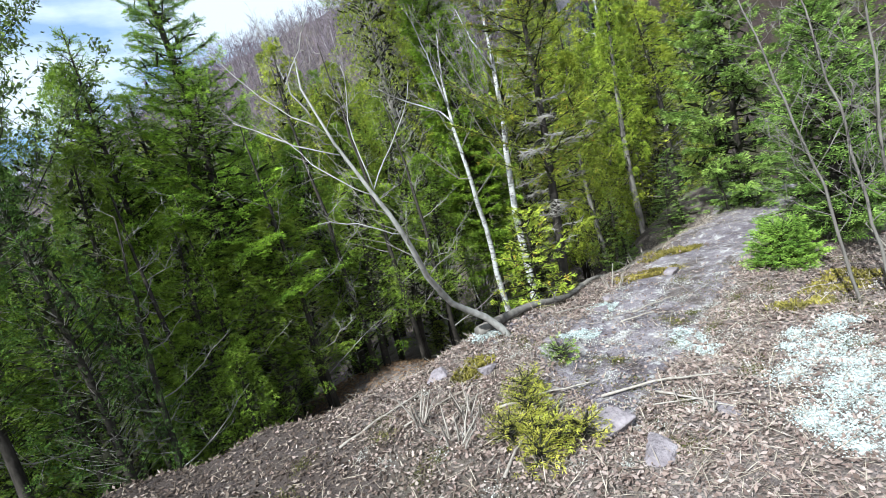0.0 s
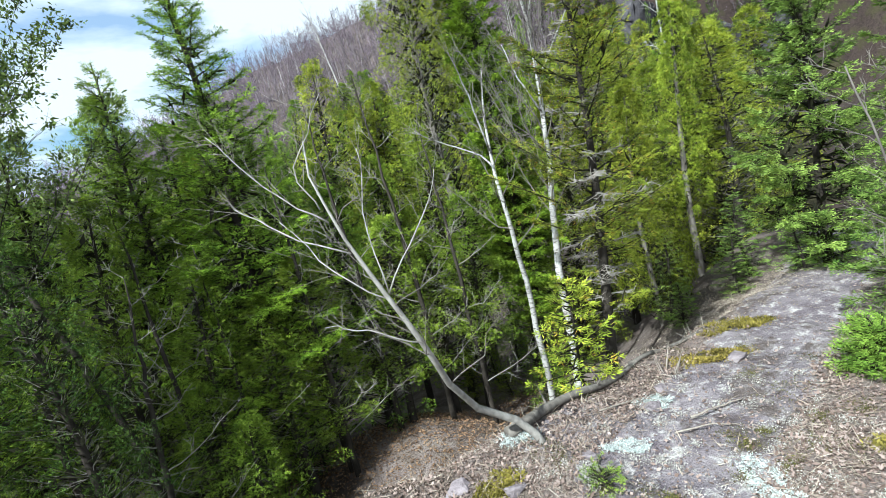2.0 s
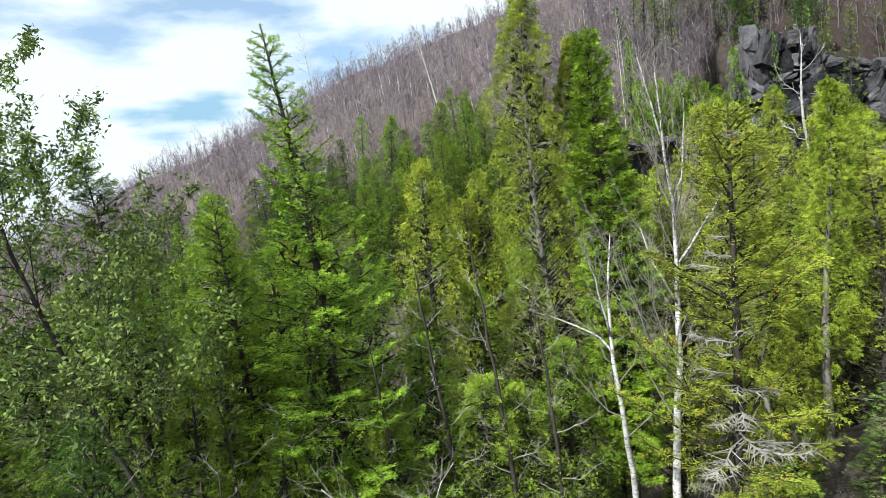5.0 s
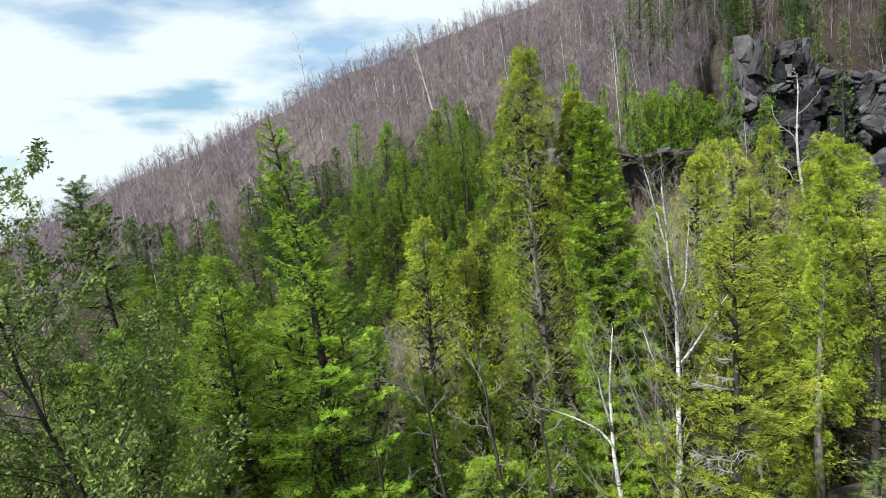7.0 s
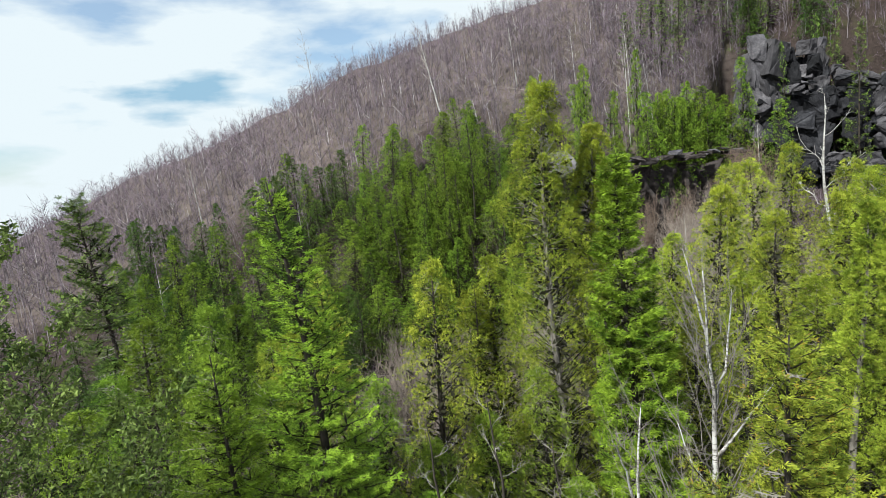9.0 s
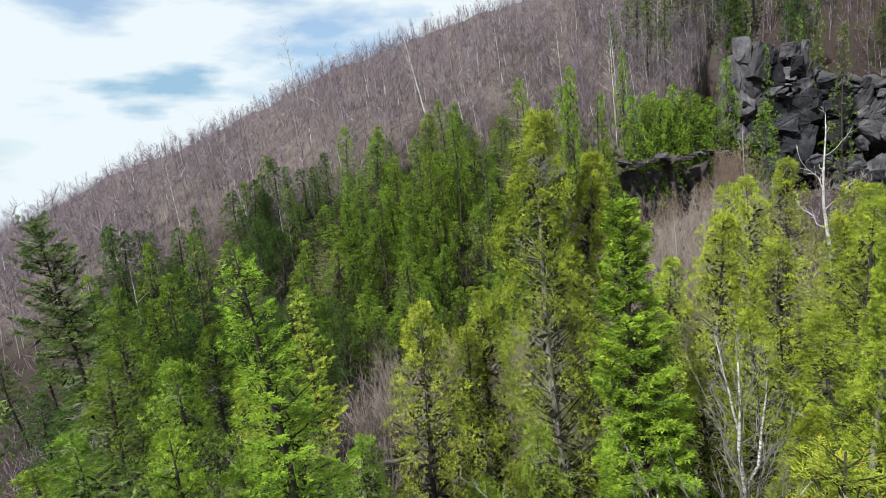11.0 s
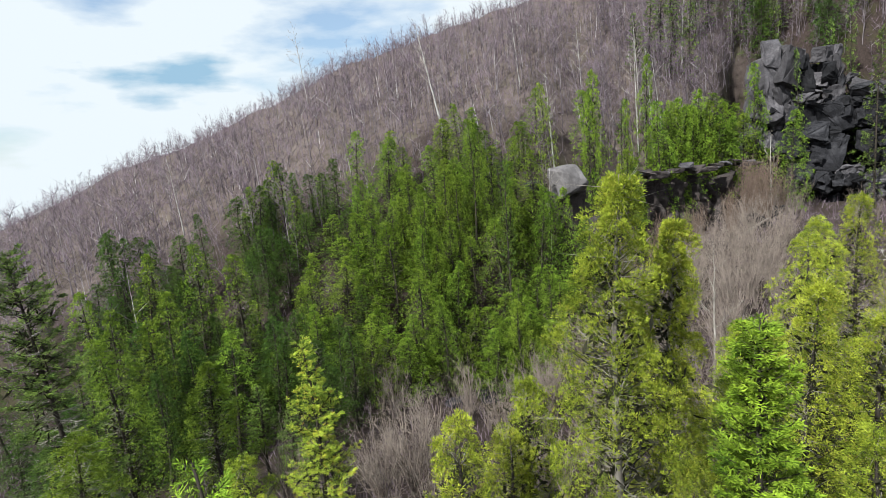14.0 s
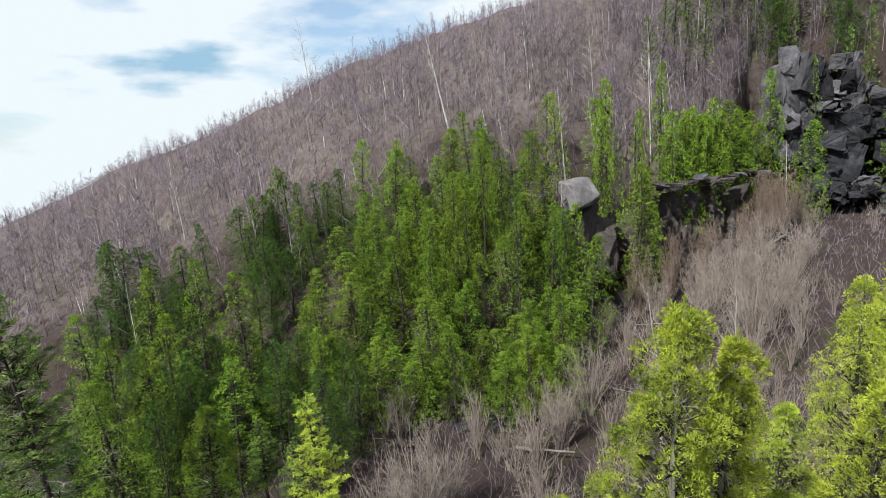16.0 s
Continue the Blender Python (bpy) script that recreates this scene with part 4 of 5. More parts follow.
# the leafy tree against the sky
def leafy_tree(x, y, h, seed):
    root = thing("leafy_tree", "tree with small dull green leaves and a dark leaning trunk", "tree", at=Matrix.Translation((x, y, hz(x, y))))
    path = [(0, 0, -0.2), (-0.75, 0.02, h * 0.36), (-1.55, 0.0, h * 0.66), (-1.95, 0.0, h * 0.84), (-2.0, 0.05, h)]
    ms = bare_tree_meshes(seed, path, 0.05, M_BARK, forks=60, start=0.5, reach=0.4)
    for k, me in ms:
        part(k, me, root)
    rng = np.random.default_rng(seed)
    me = ms[1][1]
    co = np.empty(len(me.vertices) * 3, np.float32)
    me.vertices.foreach_get("co", co)
    co = co.reshape(-1, 3)
    pick = co[rng.integers(0, len(co), 26000)] + rng.normal(0, 0.028, (26000, 3))
    g = Geo()
    d = unit(rng.normal(0, 1, (26000, 3)))
    g.blades(pick, d, unit(np.cross(d, rng.normal(0, 1, (26000, 3)))), rng.uniform(0.035, 0.075, 26000), rng.uniform(0.018, 0.034, 26000))
    part("crown", g.mesh("crown", M_LEAF), root)


leafy_tree(-2.0, 6.9, 7.45 - hz(-2.0, 6.9), 60)

# forest by the outcrop
NEAR = "forest trees below the outcrop"
for k, (kind, x, y, top, r) in enumerate([
        ("C", -2.6, 7.4, 4.2, 0.8), ("G", -3.6, 7.8, 5.2, 1.2), ("C", -4.6, 6.9, 4.6, 1.2), ("G", 0.3, 9.9, 4.2, 1.0),
        ("C", -2.2, 9.8, 5.3, 1.2), ("G", -3.4, 9.6, 5.9, 1.2), ("C", -5.2, 9.2, 5.0, 1.3), ("Y", 0.1, 12.4, 6.5, 1.2), ("Y", 1.0, 13.4, 5.6, 1.2),
        ("G", 1.1, 10.6, 4.2, 0.9), ("G", 2.0, 11.2, 4.6, 1.0), ("G", -3.3, 11.3, 6.3, 1.2), ("Y", -2.7, 12.8, 5.2, 1.1), ("C", -5.8, 12.0, 5.0, 1.3)]):
    forest_tree(kind, x, y, top, r, k, "dark green cedar in the dense forest" if kind == "C" else "fresh green cedar in the dense forest" if kind == "G" else "yellow-green cedar in the dense forest", NEAR)
for k, (kind, x, y, top, r) in enumerate([
        ("C", -7.3, 15.3, 5.2, 1.4), ("Y", 1.5, 14.2, 6.2, 1.2), ("Y", 5.0, 11.8, 5.0, 1.1), ("Y", 6.6, 12.4, 5.6, 1.2), ("Y", 7.4, 15.6, 7.2, 1.3),
        ("Y", 9.3, 15.3, 6.4, 1.4), ("Y", 8.9, 17.9, 7.6, 1.3), ("Y", 6.8, 17.2, 5.8, 1.2), ("Y", 11.5, 20.5, 7.6, 1.3), ("Y", 13.3, 21.8, 8.0, 1.3),
        ("Y", 11.0, 13.0, 6.0, 1.4), ("Y", 9.0, 11.5, 5.6, 1.3), ("Y", 12.5, 16.0, 6.5, 1.4), ("Y", 15.5, 20.0, 7.0, 1.5), ("C", -9.0, 17.5, 3.6, 1.5),
        ("Y", -4.0, 16.1, 4.2, 1.2), ("C", -8.5, 24.0, 3.6, 1.5), ("C", -12.5, 25.0, 4.6, 1.5), ("C", -7.0, 12.5, 4.2, 1.4)]):
    forest_tree(kind, x, y, top, r, k + 20, "dark green cedar on the valley side" if kind == "C" else "yellow-green cedar on the valley side", NEAR)

for k, (kind, x, y, top, r) in enumerate([("Y", 11.9, 17.2, 7.4, 1.2), ("Y", 10.6, 15.0, 7.2, 1.3), ("Y", 11.6, 16.6, 6.6, 1.2), ("Y", 9.6, 13.2, 5.4, 1.2), ("Y", 5.6, 14.6, 5.6, 1.2), ("Y", 8.2, 13.2, 5.2, 1.2)]):
    forest_tree(kind, x, y, top, r, k + 400, "yellow-green cedar on the valley side", NEAR)
for k, (x, y, h) in enumerate([(29, 72, 11), (31.5, 74, 12), (27, 70.5, 9), (46, 73, 11), (49, 71, 12), (52, 69.5, 12), (43.5, 75, 10), (55, 68, 11), (40, 76, 9), (24.5, 68, 8), (36, 74.5, 8), (38.5, 78.5, 10), (33.5, 73, 9), (35, 77.5, 11), (40.5, 80, 10), (43, 81, 9), (47, 80, 10), (50.5, 78, 11), (53.5, 77, 11), (56.5, 75, 12), (45, 77, 9)]):
    forest_tree("S", x, y, hz(x, y) + h, 1.7, k + 420, "dark spruce standing above the cliff", "spruces above the cliff")

rng_c = random.Random(8)
for k in range(34):
    x, y = rng_c.uniform(42, 62), rng_c.uniform(71, 84)
    forest_tree("S" if k % 2 else "D", x, y, max(hz(x, y), 13.0) + rng_c.uniform(6, 12), rng_c.uniform(1.2, 1.9), k + 740, "dark spruce standing above the cliff" if k % 2 else "conifer with shade-darkened foliage standing above the cliff", "conifers above the cliff")
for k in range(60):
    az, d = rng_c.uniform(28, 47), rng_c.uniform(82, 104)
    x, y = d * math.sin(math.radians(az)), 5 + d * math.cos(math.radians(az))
    forest_tree("S" if k % 3 else "D", x, y, hz(x, y) + rng_c.uniform(5, 11), rng_c.uniform(1.0, 1.7), k + 450, "dark spruce standing above the cliff" if k % 3 else "conifer with shade-darkened foliage standing above the cliff", "conifers above the cliff")
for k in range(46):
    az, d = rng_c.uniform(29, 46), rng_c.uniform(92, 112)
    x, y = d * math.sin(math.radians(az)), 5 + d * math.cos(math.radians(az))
    forest_tree("D" if k % 3 else "S", x, y, hz(x, y) + rng_c.uniform(5, 10), rng_c.uniform(1.0, 1.6), k + 860, "conifer with shade-darkened foliage on the slope above the cliff" if k % 3 else "dark spruce on the slope above the cliff", "conifers above the cliff")
# undergrowth and close trees left of the outcrop
rng_f = random.Random(4)
# kind D has forest shade painted into its foliage colour
for k, (kind, x, y, top, r) in enumerate([
        ("C", -3.3, 5.7, 2.4, 0.8), ("D", -2.5, 6.0, 1.8, 0.7), ("C", -4.5, 5.8, 3.2, 1.0), ("C", -5.4, 6.0, 3.4, 1.2), ("G", -1.7, 7.5, 2.6, 0.8),
        ("G", 0.2, 9.0, 2.2, 0.8), ("G", 2.2, 10.0, 3.0, 0.9), ("C", -1.0, 11.2, 4.6, 1.1), ("C", -4.6, 8.2, 4.8, 1.2), ("C", -6.2, 7.6, 5.2, 1.4)]):
    forest_tree(kind, x, y, top, r, k + 120, "dark green cedar with foliage down to the ground" if kind in "CD" else "fresh green low cedar at the forest edge", NEAR)
for k in range(34):
    x = rng_f.uniform(-6.5, 4.5)
    y = float(ledge_edge(x)) + rng_f.uniform(2.6, 5.6)
    if -0.6 < x < 2.4 and y < 9.2:
        continue
    forest_tree("G" if k % 3 else "Y", x, y, hz(x, y) + rng_f.uniform(0.5, 1.6), rng_f.uniform(0.3, 0.6), k + 150, "small green cedar sapling on the forest floor", "saplings of the forest floor", h_min=0.5)

for k, (x, y, h) in enumerate([(6.0, 9.6, 0.8), (6.8, 9.0, 1.2), (7.3, 9.4, 1.6), (6.3, 10.4, 1.8), (7.4, 8.2, 0.9)]):
    forest_tree("F", x, y, hz(x, y) + h, 0.25 + h * 0.25, k + 500, "young bright green fir on the leaf-covered bank", "young firs on the bank", h_min=0.5)

for k, (x, y, h, r) in enumerate([(-1.3, 6.9, 2.0, 0.6), (-0.4, 8.3, 3.3, 0.9), (0.7, 8.9, 3.4, 0.9), (1.5, 9.4, 3.4, 0.9), (-1.0, 7.9, 3.2, 0.9), (-1.9, 7.3, 2.6, 0.8)]):
    forest_tree("G", x, y, hz(x, y) + h, r, 3 * k + 621, "fresh green low cedar at the forest edge", "young cedars at the forest edge", h_min=0.5)

# conifer band on the foot of the hill
BAND = "conifers at the foot of the hill"
for k, (kind, x, y, top, r) in enumerate([("C", -13.6, 50.9, 11.4, 1.3), ("C", -14.8, 48.4, 9.4, 1.2), ("C", -10.7, 47.5, 8.5, 1.1), ("S", -8.2, 50.2, 9.9, 0.9), ("C", -3.4, 46.8, 12.3, 1.6), ("C", -5.7, 44.5, 7.0, 1.3), ("C", -0.4, 46.9, 7.4, 1.3), ("C", 3.8, 49.8, 12.9, 1.6), ("S", 5.2, 44.6, 10.1, 1.2), ("C", -7.8, 38.0, 4.1, 1.5), ("C", -4.3, 36.6, 1.4, 1.4), ("C", -1.5, 38.9, 3.6, 1.5), ("C", 0.5, 40.9, 3.3, 1.3), ("C", 2.5, 41.9, 4.9, 1.1), ("C", -12.6, 38.5, 5.5, 1.7), ("C", -15.6, 39.4, 6.1, 1.5), ("C", -19.2, 39.7, 5.7, 1.4), ("C", -14.3, 33.3, 4.4, 1.4), ("C", -10.6, 30.7, 2.7, 1.4), ("C", -15.7, 30.1, 4.4, 1.3), ("C", -18.8, 32.8, 4.9, 1.3), ("C", -14.5, 30.9, 3.5, 1.4)]):
    forest_tree(kind, x, y, top, r, k + 50, "dark green cedar on the hill foot" if kind == "C" else "dark pointed spruce on the hill foot", BAND)
for k, (kind, x, y, top, r) in enumerate([("C", 8.4, 44.0, 7.3, 1.6), ("C", 9.9, 41.6, 5.6, 1.5), ("S", 16.3, 50.0, 9.4, 1.6), ("C", 16.7, 53.0, 14.1, 1.0), ("C", 15.2, 56.7, 15.7, 1.5), ("C", 10.1, 55.9, 16.2, 1.2), ("C", 21.7, 58.6, 18.6, 1.2), ("C", 24.8, 58.2, 14.3, 1.8), ("C", 27.3, 60.0, 15.2, 1.7), ("C", 29.2, 61.0, 14.0, 1.5), ("C", 23.3, 57.9, 14.0, 1.5), ("C", 36.9, 59.3, 12.4, 1.6), ("C", 36.1, 64.6, 18.0, 1.5), ("S", 28.7, 68.6, 26.6, 1.6), ("S", 30.4, 67.8, 28.5, 1.6), ("S", 42.0, 65.4, 19.5, 1.3), ("S", 48.8, 67.8, 24.5, 1.8), ("S", 48.3, 70.7, 23.4, 1.6), ("S", 45.7, 60.0, 20.0, 1.8), ("C", -3.5, 42.8, 2.3, 1.3), ("C", -7.8, 46.2, 5.2, 1.2), ("C", 8.1, 52.2, 11.8, 1.0)]):
    forest_tree(kind, x, y, top, r, k + 80, "green cedar by the rock ledge" if kind == "C" else "dark spruce above the cliff", BAND)

for k in range(165):
    az, d = rng_f.uniform(-34, 13), rng_f.uniform(29, 48)
    x, y = d * math.sin(math.radians(az)), 5 + d * math.cos(math.radians(az))
    if x > 8.5 or (x > -4 and y < 36):
        continue
    # trees on the left take the foliage with shade in its colour
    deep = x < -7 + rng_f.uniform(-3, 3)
    forest_tree("D" if deep else "C", x, y, hz(x, y) + rng_f.uniform(3.5, 7.5), rng_f.uniform(0.8, 1.5), k + 210, "conifer with shade-darkened foliage among the hill foot trees" if deep else "dark green cedar among the hill foot conifers", BAND)

for k in range(34):
    x, y = rng_f.uniform(-24, -5), rng_f.uniform(19, 36)
    if abs(x + 3.8) < 2.5 and y < 26 or abs(x / max(y - 5, 1)) > 0.95:
        continue
    # three in four use the shade-coloured foliage
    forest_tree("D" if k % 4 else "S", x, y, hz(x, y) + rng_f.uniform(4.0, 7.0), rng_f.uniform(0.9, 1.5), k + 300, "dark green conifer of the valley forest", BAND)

for k in range(44):
    x, y = rng_f.uniform(-11, 8.5), rng_f.uniform(35.5, 48)
    forest_tree("C", x, y, hz(x, y) + rng_f.uniform(1.6, 7.2), rng_f.uniform(0.9, 1.6), k + 560, "dark green cedar among the hill foot conifers", BAND)

for k in range(20):
    x = rng_f.uniform(21, 34)
    y = 50.6 + (x - 15.8) * 0.588 + rng_f.uniform(1.6, 5.0)
    forest_tree("C", x, y, 7.0 + rng_f.uniform(4.0, 7.0), rng_f.uniform(1.3, 1.9), k + 700, "green cedar by the rock ledge", BAND)

for k, (kind, x, y, top, r) in enumerate([("C", 9.9, 50.6, 15.8, 0.9), ("C", 15.3, 53.8, 17.0, 1.5), ("C", 14.2, 53.0, 15.2, 1.1), ("C", 15.7, 48.8, 9.8, 1.7), ("C", 9.7, 44.6, 7.6, 1.2), ("C", 7.5, 43.3, 7.8, 1.2), ("S", 4.9, 41.8, 10.1, 1.2), ("C", 3.1, 44.3, 13.0, 1.2), ("C", 16.9, 49.6, 8.6, 1.2)]):
    forest_tree(kind, x, y, top, r, k + 930, "green cedar by the rock ledge" if kind == "C" else "bright pointed spruce by the rock ledge", BAND)

# pale birches on the hillside
for k, (x, y, z, dx, dh) in enumerate([(1.7, 56.9, 10.6, -2.1, 11.2), (13.3, 80.8, 22, -1.6, 11), (23.3, 64.4, 16, -0.6, 11), (25.3, 63.6, 16, -1.0, 8), (-16, 80.2, 13, -0.9, 11),
                                       (-24.1, 56.4, 5.5, -0.5, 7), (11.2, 53.6, 8, -0.5, 9), (36.8, 68.8, 17, -0.4, 10), (43.4, 68.2, 17, -1.1, 9), (36.4, 62, 10, -0.3, 9), (21.7, 61.0, 14, -0.3, 12), (23.9, 62.5, 14, -0.7, 10), (41.5, 77.3, 18, -0.2, 11), (50, 80.5, 18, -0.5, 9), (10.2, 63.5, 15, -0.6, 8), (8.7, 45.3, 4, 0.2, 8), (17.5, 66, 17, -0.4, 8), (30.5, 70, 20, 0.3, 9)]):
    z = hz(x, y) - 0.2
    bare_tree("birch_tree", "pale bare birch standing on the hillside", "tree", 200 + k, [(x, y, z), (x + dx * 0.5, y, z + dh * 0.5), (x + dx, y, z + dh)], 0.11 if k == 0 else 0.07, M_BIRCH, "hillside birches", forks=16, start=0.45, reach=0.26, levels=1, twig_r=0.012, twig=M_DEAD)


# bare woods of the hillside
def far_woods():
    rng = np.random.default_rng(77)
    tpl = []
    for s in range(8):
        r = np.random.default_rng(300 + s)
        n, m = 11, 32
        bow = r.normal(0, 0.25, 2)
        stem = lambda w: np.stack([bow[0] * np.sin(w * 3), bow[1] * np.sin(w * 2.6), w * 9.6 - 0.4], -1)
        cut = np.array([0.0, 0.3, 0.6, 0.84])
        w = r.uniform(0.28, 0.92, n)
        az, ln = r.uniform(0, 6.28, n), 3.2 * (1.15 - w) * r.uniform(0.6, 1.2, n) + 0.5
        base = stem(w)
        tip = base + np.stack([np.cos(az) * ln * 0.72, np.sin(az) * ln * 0.72, ln * r.uniform(0.5, 0.95, n)], 1)
        k = r.integers(0, n, m)
        b2 = base[k] + (tip[k] - base[k]) * r.uniform(0.2, 1.0, (m, 1))
        t2 = b2 + unit(r.normal(0, 0.7, (m, 3)) + [0, 0, 0.6]) * r.uniform(0.5, 1.5, (m, 1))
        wood = (np.concatenate([stem(cut), base]), np.concatenate([stem(cut + np.array([0.42, 0.4, 0.34, 0.2])), tip]),
                np.concatenate([[0.062, 0.047, 0.034, 0.022], np.full(n, 0.021)]))
        tpl.append((wood, (b2, t2, np.full(m, 0.0165))))
    stems, haze = Geo(), Geo()
    count = 0
    while count < 5400:
        az, d = rng.uniform(-48, 47), 42 + 72 * rng.random() ** 0.7
        if count > 4100:
            az = rng.uniform(17, 48)
        x, y = d * math.sin(math.radians(az)), 5 + d * math.cos(math.radians(az))
        if az > 13 and d < np.interp(az, [13, 15, 28, 29.3, 45, 50], [50, 53, 66, 79, 88, 90]):
            continue
        if d < 47 and rng.random() < 0.6:
            continue
        s = rng.uniform(0.55, 1.05) * max(np.interp(d, [60, 84, 96, 106], [0.92, 0.36, 0.12, 0.08]), 0.78 * np.interp(az, [10, 17], [0, 1]))
        if d > 82 and az < 12 and rng.random() < 0.05:
            s *= 1.6
        lean = np.array([[1, 0, rng.normal(-0.06, 0.05)], [0, 1, rng.normal(0, 0.05)], [0, 0, 1]])
        a = rng.uniform(0, 6.28)
        rot = lean @ (np.array([[math.cos(a), -math.sin(a), 0], [math.sin(a), math.cos(a), 0], [0, 0, 1]]) * s)
        o = np.array([x, y, hz(x, y)])
        for g, (b, t, r) in zip((stems, haze), tpl[rng.integers(8)]):
            g.spikes(b @ rot.T + o, t @ rot.T + o, r * (0.12 + 0.88 * s) * (0.75 + d / 120))
        count += 1
    tagged(new("bare_woods", stems.mesh("bare_woods", M_TRUNKS)), "grey leafless hardwood trunks and limbs covering the hillside", "forest", kind="stuff")
    tagged(new("twig_crowns", haze.mesh("twig_crowns", M_TWIG)), "purple-brown fine twigs of the leafless hillside woods, tinted for aerial haze", "forest", kind="stuff")


far_woods()


# bare brush in the valley and on the slope below the ledge
def brush():
    proto = [shrub_mesh(400 + s, 2.6, 0.9, 13, M_BRUSH, 0.005, 8) for s in range(4)]
    rng = np.random.default_rng(9)
    spots = []
    big = [shrub_mesh(440 + s, 4.6, 2.1, 26, M_BRUSH, 0.006, 14) for s in range(2)]
    dim = [shrub_mesh(450 + s, 4.8, 1.3, 16, M_FINE, 0.007, 14) for s in range(2)]
    for k, (x, y, s) in enumerate([(-1.7, 26.0, 1.0), (-0.6, 27.5, 0.85), (-2.8, 24.5, 0.8), (5.5, 33.0, 0.9), (8.0, 35.5, 1.0), (15.5, 33.0, 1.0), (18.0, 36.5, 1.1), (17.0, 40.0, 1.1), (20.5, 39.5, 1.1), (21.5, 44.0, 1.0), (13.5, 36.5, 0.9), (24.0, 47.0, 1.0), (19.0, 43.5, 1.0), (23.0, 41.5, 1.0), (26.5, 45.0, 0.9), (15.5, 44.5, 0.8), (27.0, 50.0, 0.9), (11.0, 32.5, 0.8)]):
        root = thing("bare_shrub", "tall leafless shrub with many pale grey-brown stems", "shrub", "bare brush of the valley", at=Matrix.Translation((x, y, hz(x, y))) @ pose(0, 0, 0, 0, 0, k * 77) @ Matrix.Diagonal((s, s, s, 1)))
        part("brushwood", big[k % 2], root)
    for k in range(22):
        x = rng.uniform(14.5, 36)
        y, s = 49 + (x - 12.2) * 0.567 - rng.uniform(1.2, 5.5), rng.uniform(0.75, 1.25)
        root = thing("bare_shrub", "tall grey leafless shrub before the rock ledge", "shrub", "bare brush before the ledge", at=Matrix.Translation((x, y, hz(x, y) - 0.1)) @ pose(0, 0, 0, 0, 0, k * 77) @ Matrix.Diagonal((s * 0.8, s * 0.8, s, 1)))
        part("brushwood", dim[k % 2], root)
    for _ in range(60):
        spots.append((rng.uniform(8, 26), rng.uniform(24, 52)))
    for _ in range(54):
        spots.append((rng.uniform(-1, 14), rng.uniform(24, 44)))
    for _ in range(36):
        spots.append((rng.uniform(9, 25), rng.uniform(27, 50)))
    for _ in range(44):
        spots.append((rng.uniform(-8, 9), rng.uniform(19, 40)))
    for _ in range(22):
        spots.append((rng.uniform(-16, 10), rng.uniform(13, 20)))
    for _ in range(26):
        spots.append((rng.uniform(20, 44), rng.uniform(50, 66)))
    for k, (x, y) in enumerate(spots):
        sc = rng.uniform(0.6, 1.35)
        root = thing("bare_shrub", "leafless grey-brown shrub with many thin stems", "shrub", "bare brush of the valley",
                     at=Matrix.Translation((x, y, hz(x, y))) @ pose(0, 0, 0, 0, 0, rng.uniform(0, 360)) @ Matrix.Diagonal((sc, sc, sc, 1)))
        part("brushwood", proto[k % 4], root)


brush()


def slope_brush():
    """Low twigs over the hill foot and the valley."""
    rng = np.random.default_rng(31)
    n = 27000
    az, d = np.radians(rng.uniform(-46, 47, n)), rng.uniform(20, 104, n)
    x, y = d * np.sin(az), 5 + d * np.cos(az)
    p = np.stack([x, y, height(x, y) - 0.05], 1)
    l = rng.uniform(0.4, 1.5, n)[:, None]
    g = Geo()
    g.spikes(p, p + unit(rng.normal(0, 0.5, (n, 3)) + np.array([0, 0, 0.9])) * l, 0.008 + 0.0003 * d)
    tagged(new("slope_brush", g.mesh("slope_brush", M_TWIG)), "low bare twigs and saplings covering the slopes", "brush", kind="stuff")


slope_brush()


# ---- rocks ----
def block_mesh(seed, size, material, bevel=0.06, rough=False, boxy=False, wear=1.0):
    rng = random.Random(seed)
    bm = bmesh.new()
    for _ in range(14):
        v = Vector((rng.uniform(-1, 1), rng.uniform(-1, 1), rng.uniform(-1, 1)))
        m = max(abs(c) for c in v)
        v = v / m * rng.uniform(0.82, 1.0)
        bm.verts.new((v.x * size[0], v.y * size[1], v.z * size[2]))
    if boxy:
        for c in range(8):
            k = [rng.uniform(0.72, 1.0) * (1 if c >> b & 1 else -1) * size[b] for b in range(3)]
            bm.verts.new(k)
    res = bmesh.ops.convex_hull(bm, input=bm.verts)
    bmesh.ops.delete(bm, geom=[e for e in res["geom_interior"] if isinstance(e, bmesh.types.BMVert)], context="VERTS")
    bmesh.ops.bevel(bm, geom=bm.edges[:], offset=bevel * min(size), segments=1, affect="EDGES", clamp_overlap=True)
    if rough:
        bmesh.ops.triangulate(bm, faces=bm.faces[:])
        bmesh.ops.subdivide_edges(bm, edges=bm.edges[:], cuts=3, use_grid_fill=True)
        bm.normal_update()
        for v in bm.verts:
            q = v.co / min(size) * 1.3 + Vector((seed, 0, 0))
            v.co += v.normal * min(size) * wear * (0.10 * noise.noise(q) + 0.05 * noise.noise(q * 3.1) + 0.02 * noise.noise(q * 7.3))
    me = bpy.data.meshes.new("rock_block")
    bm.to_mesh(me)
    bm.free()
    me.materials.append(material)
    return me


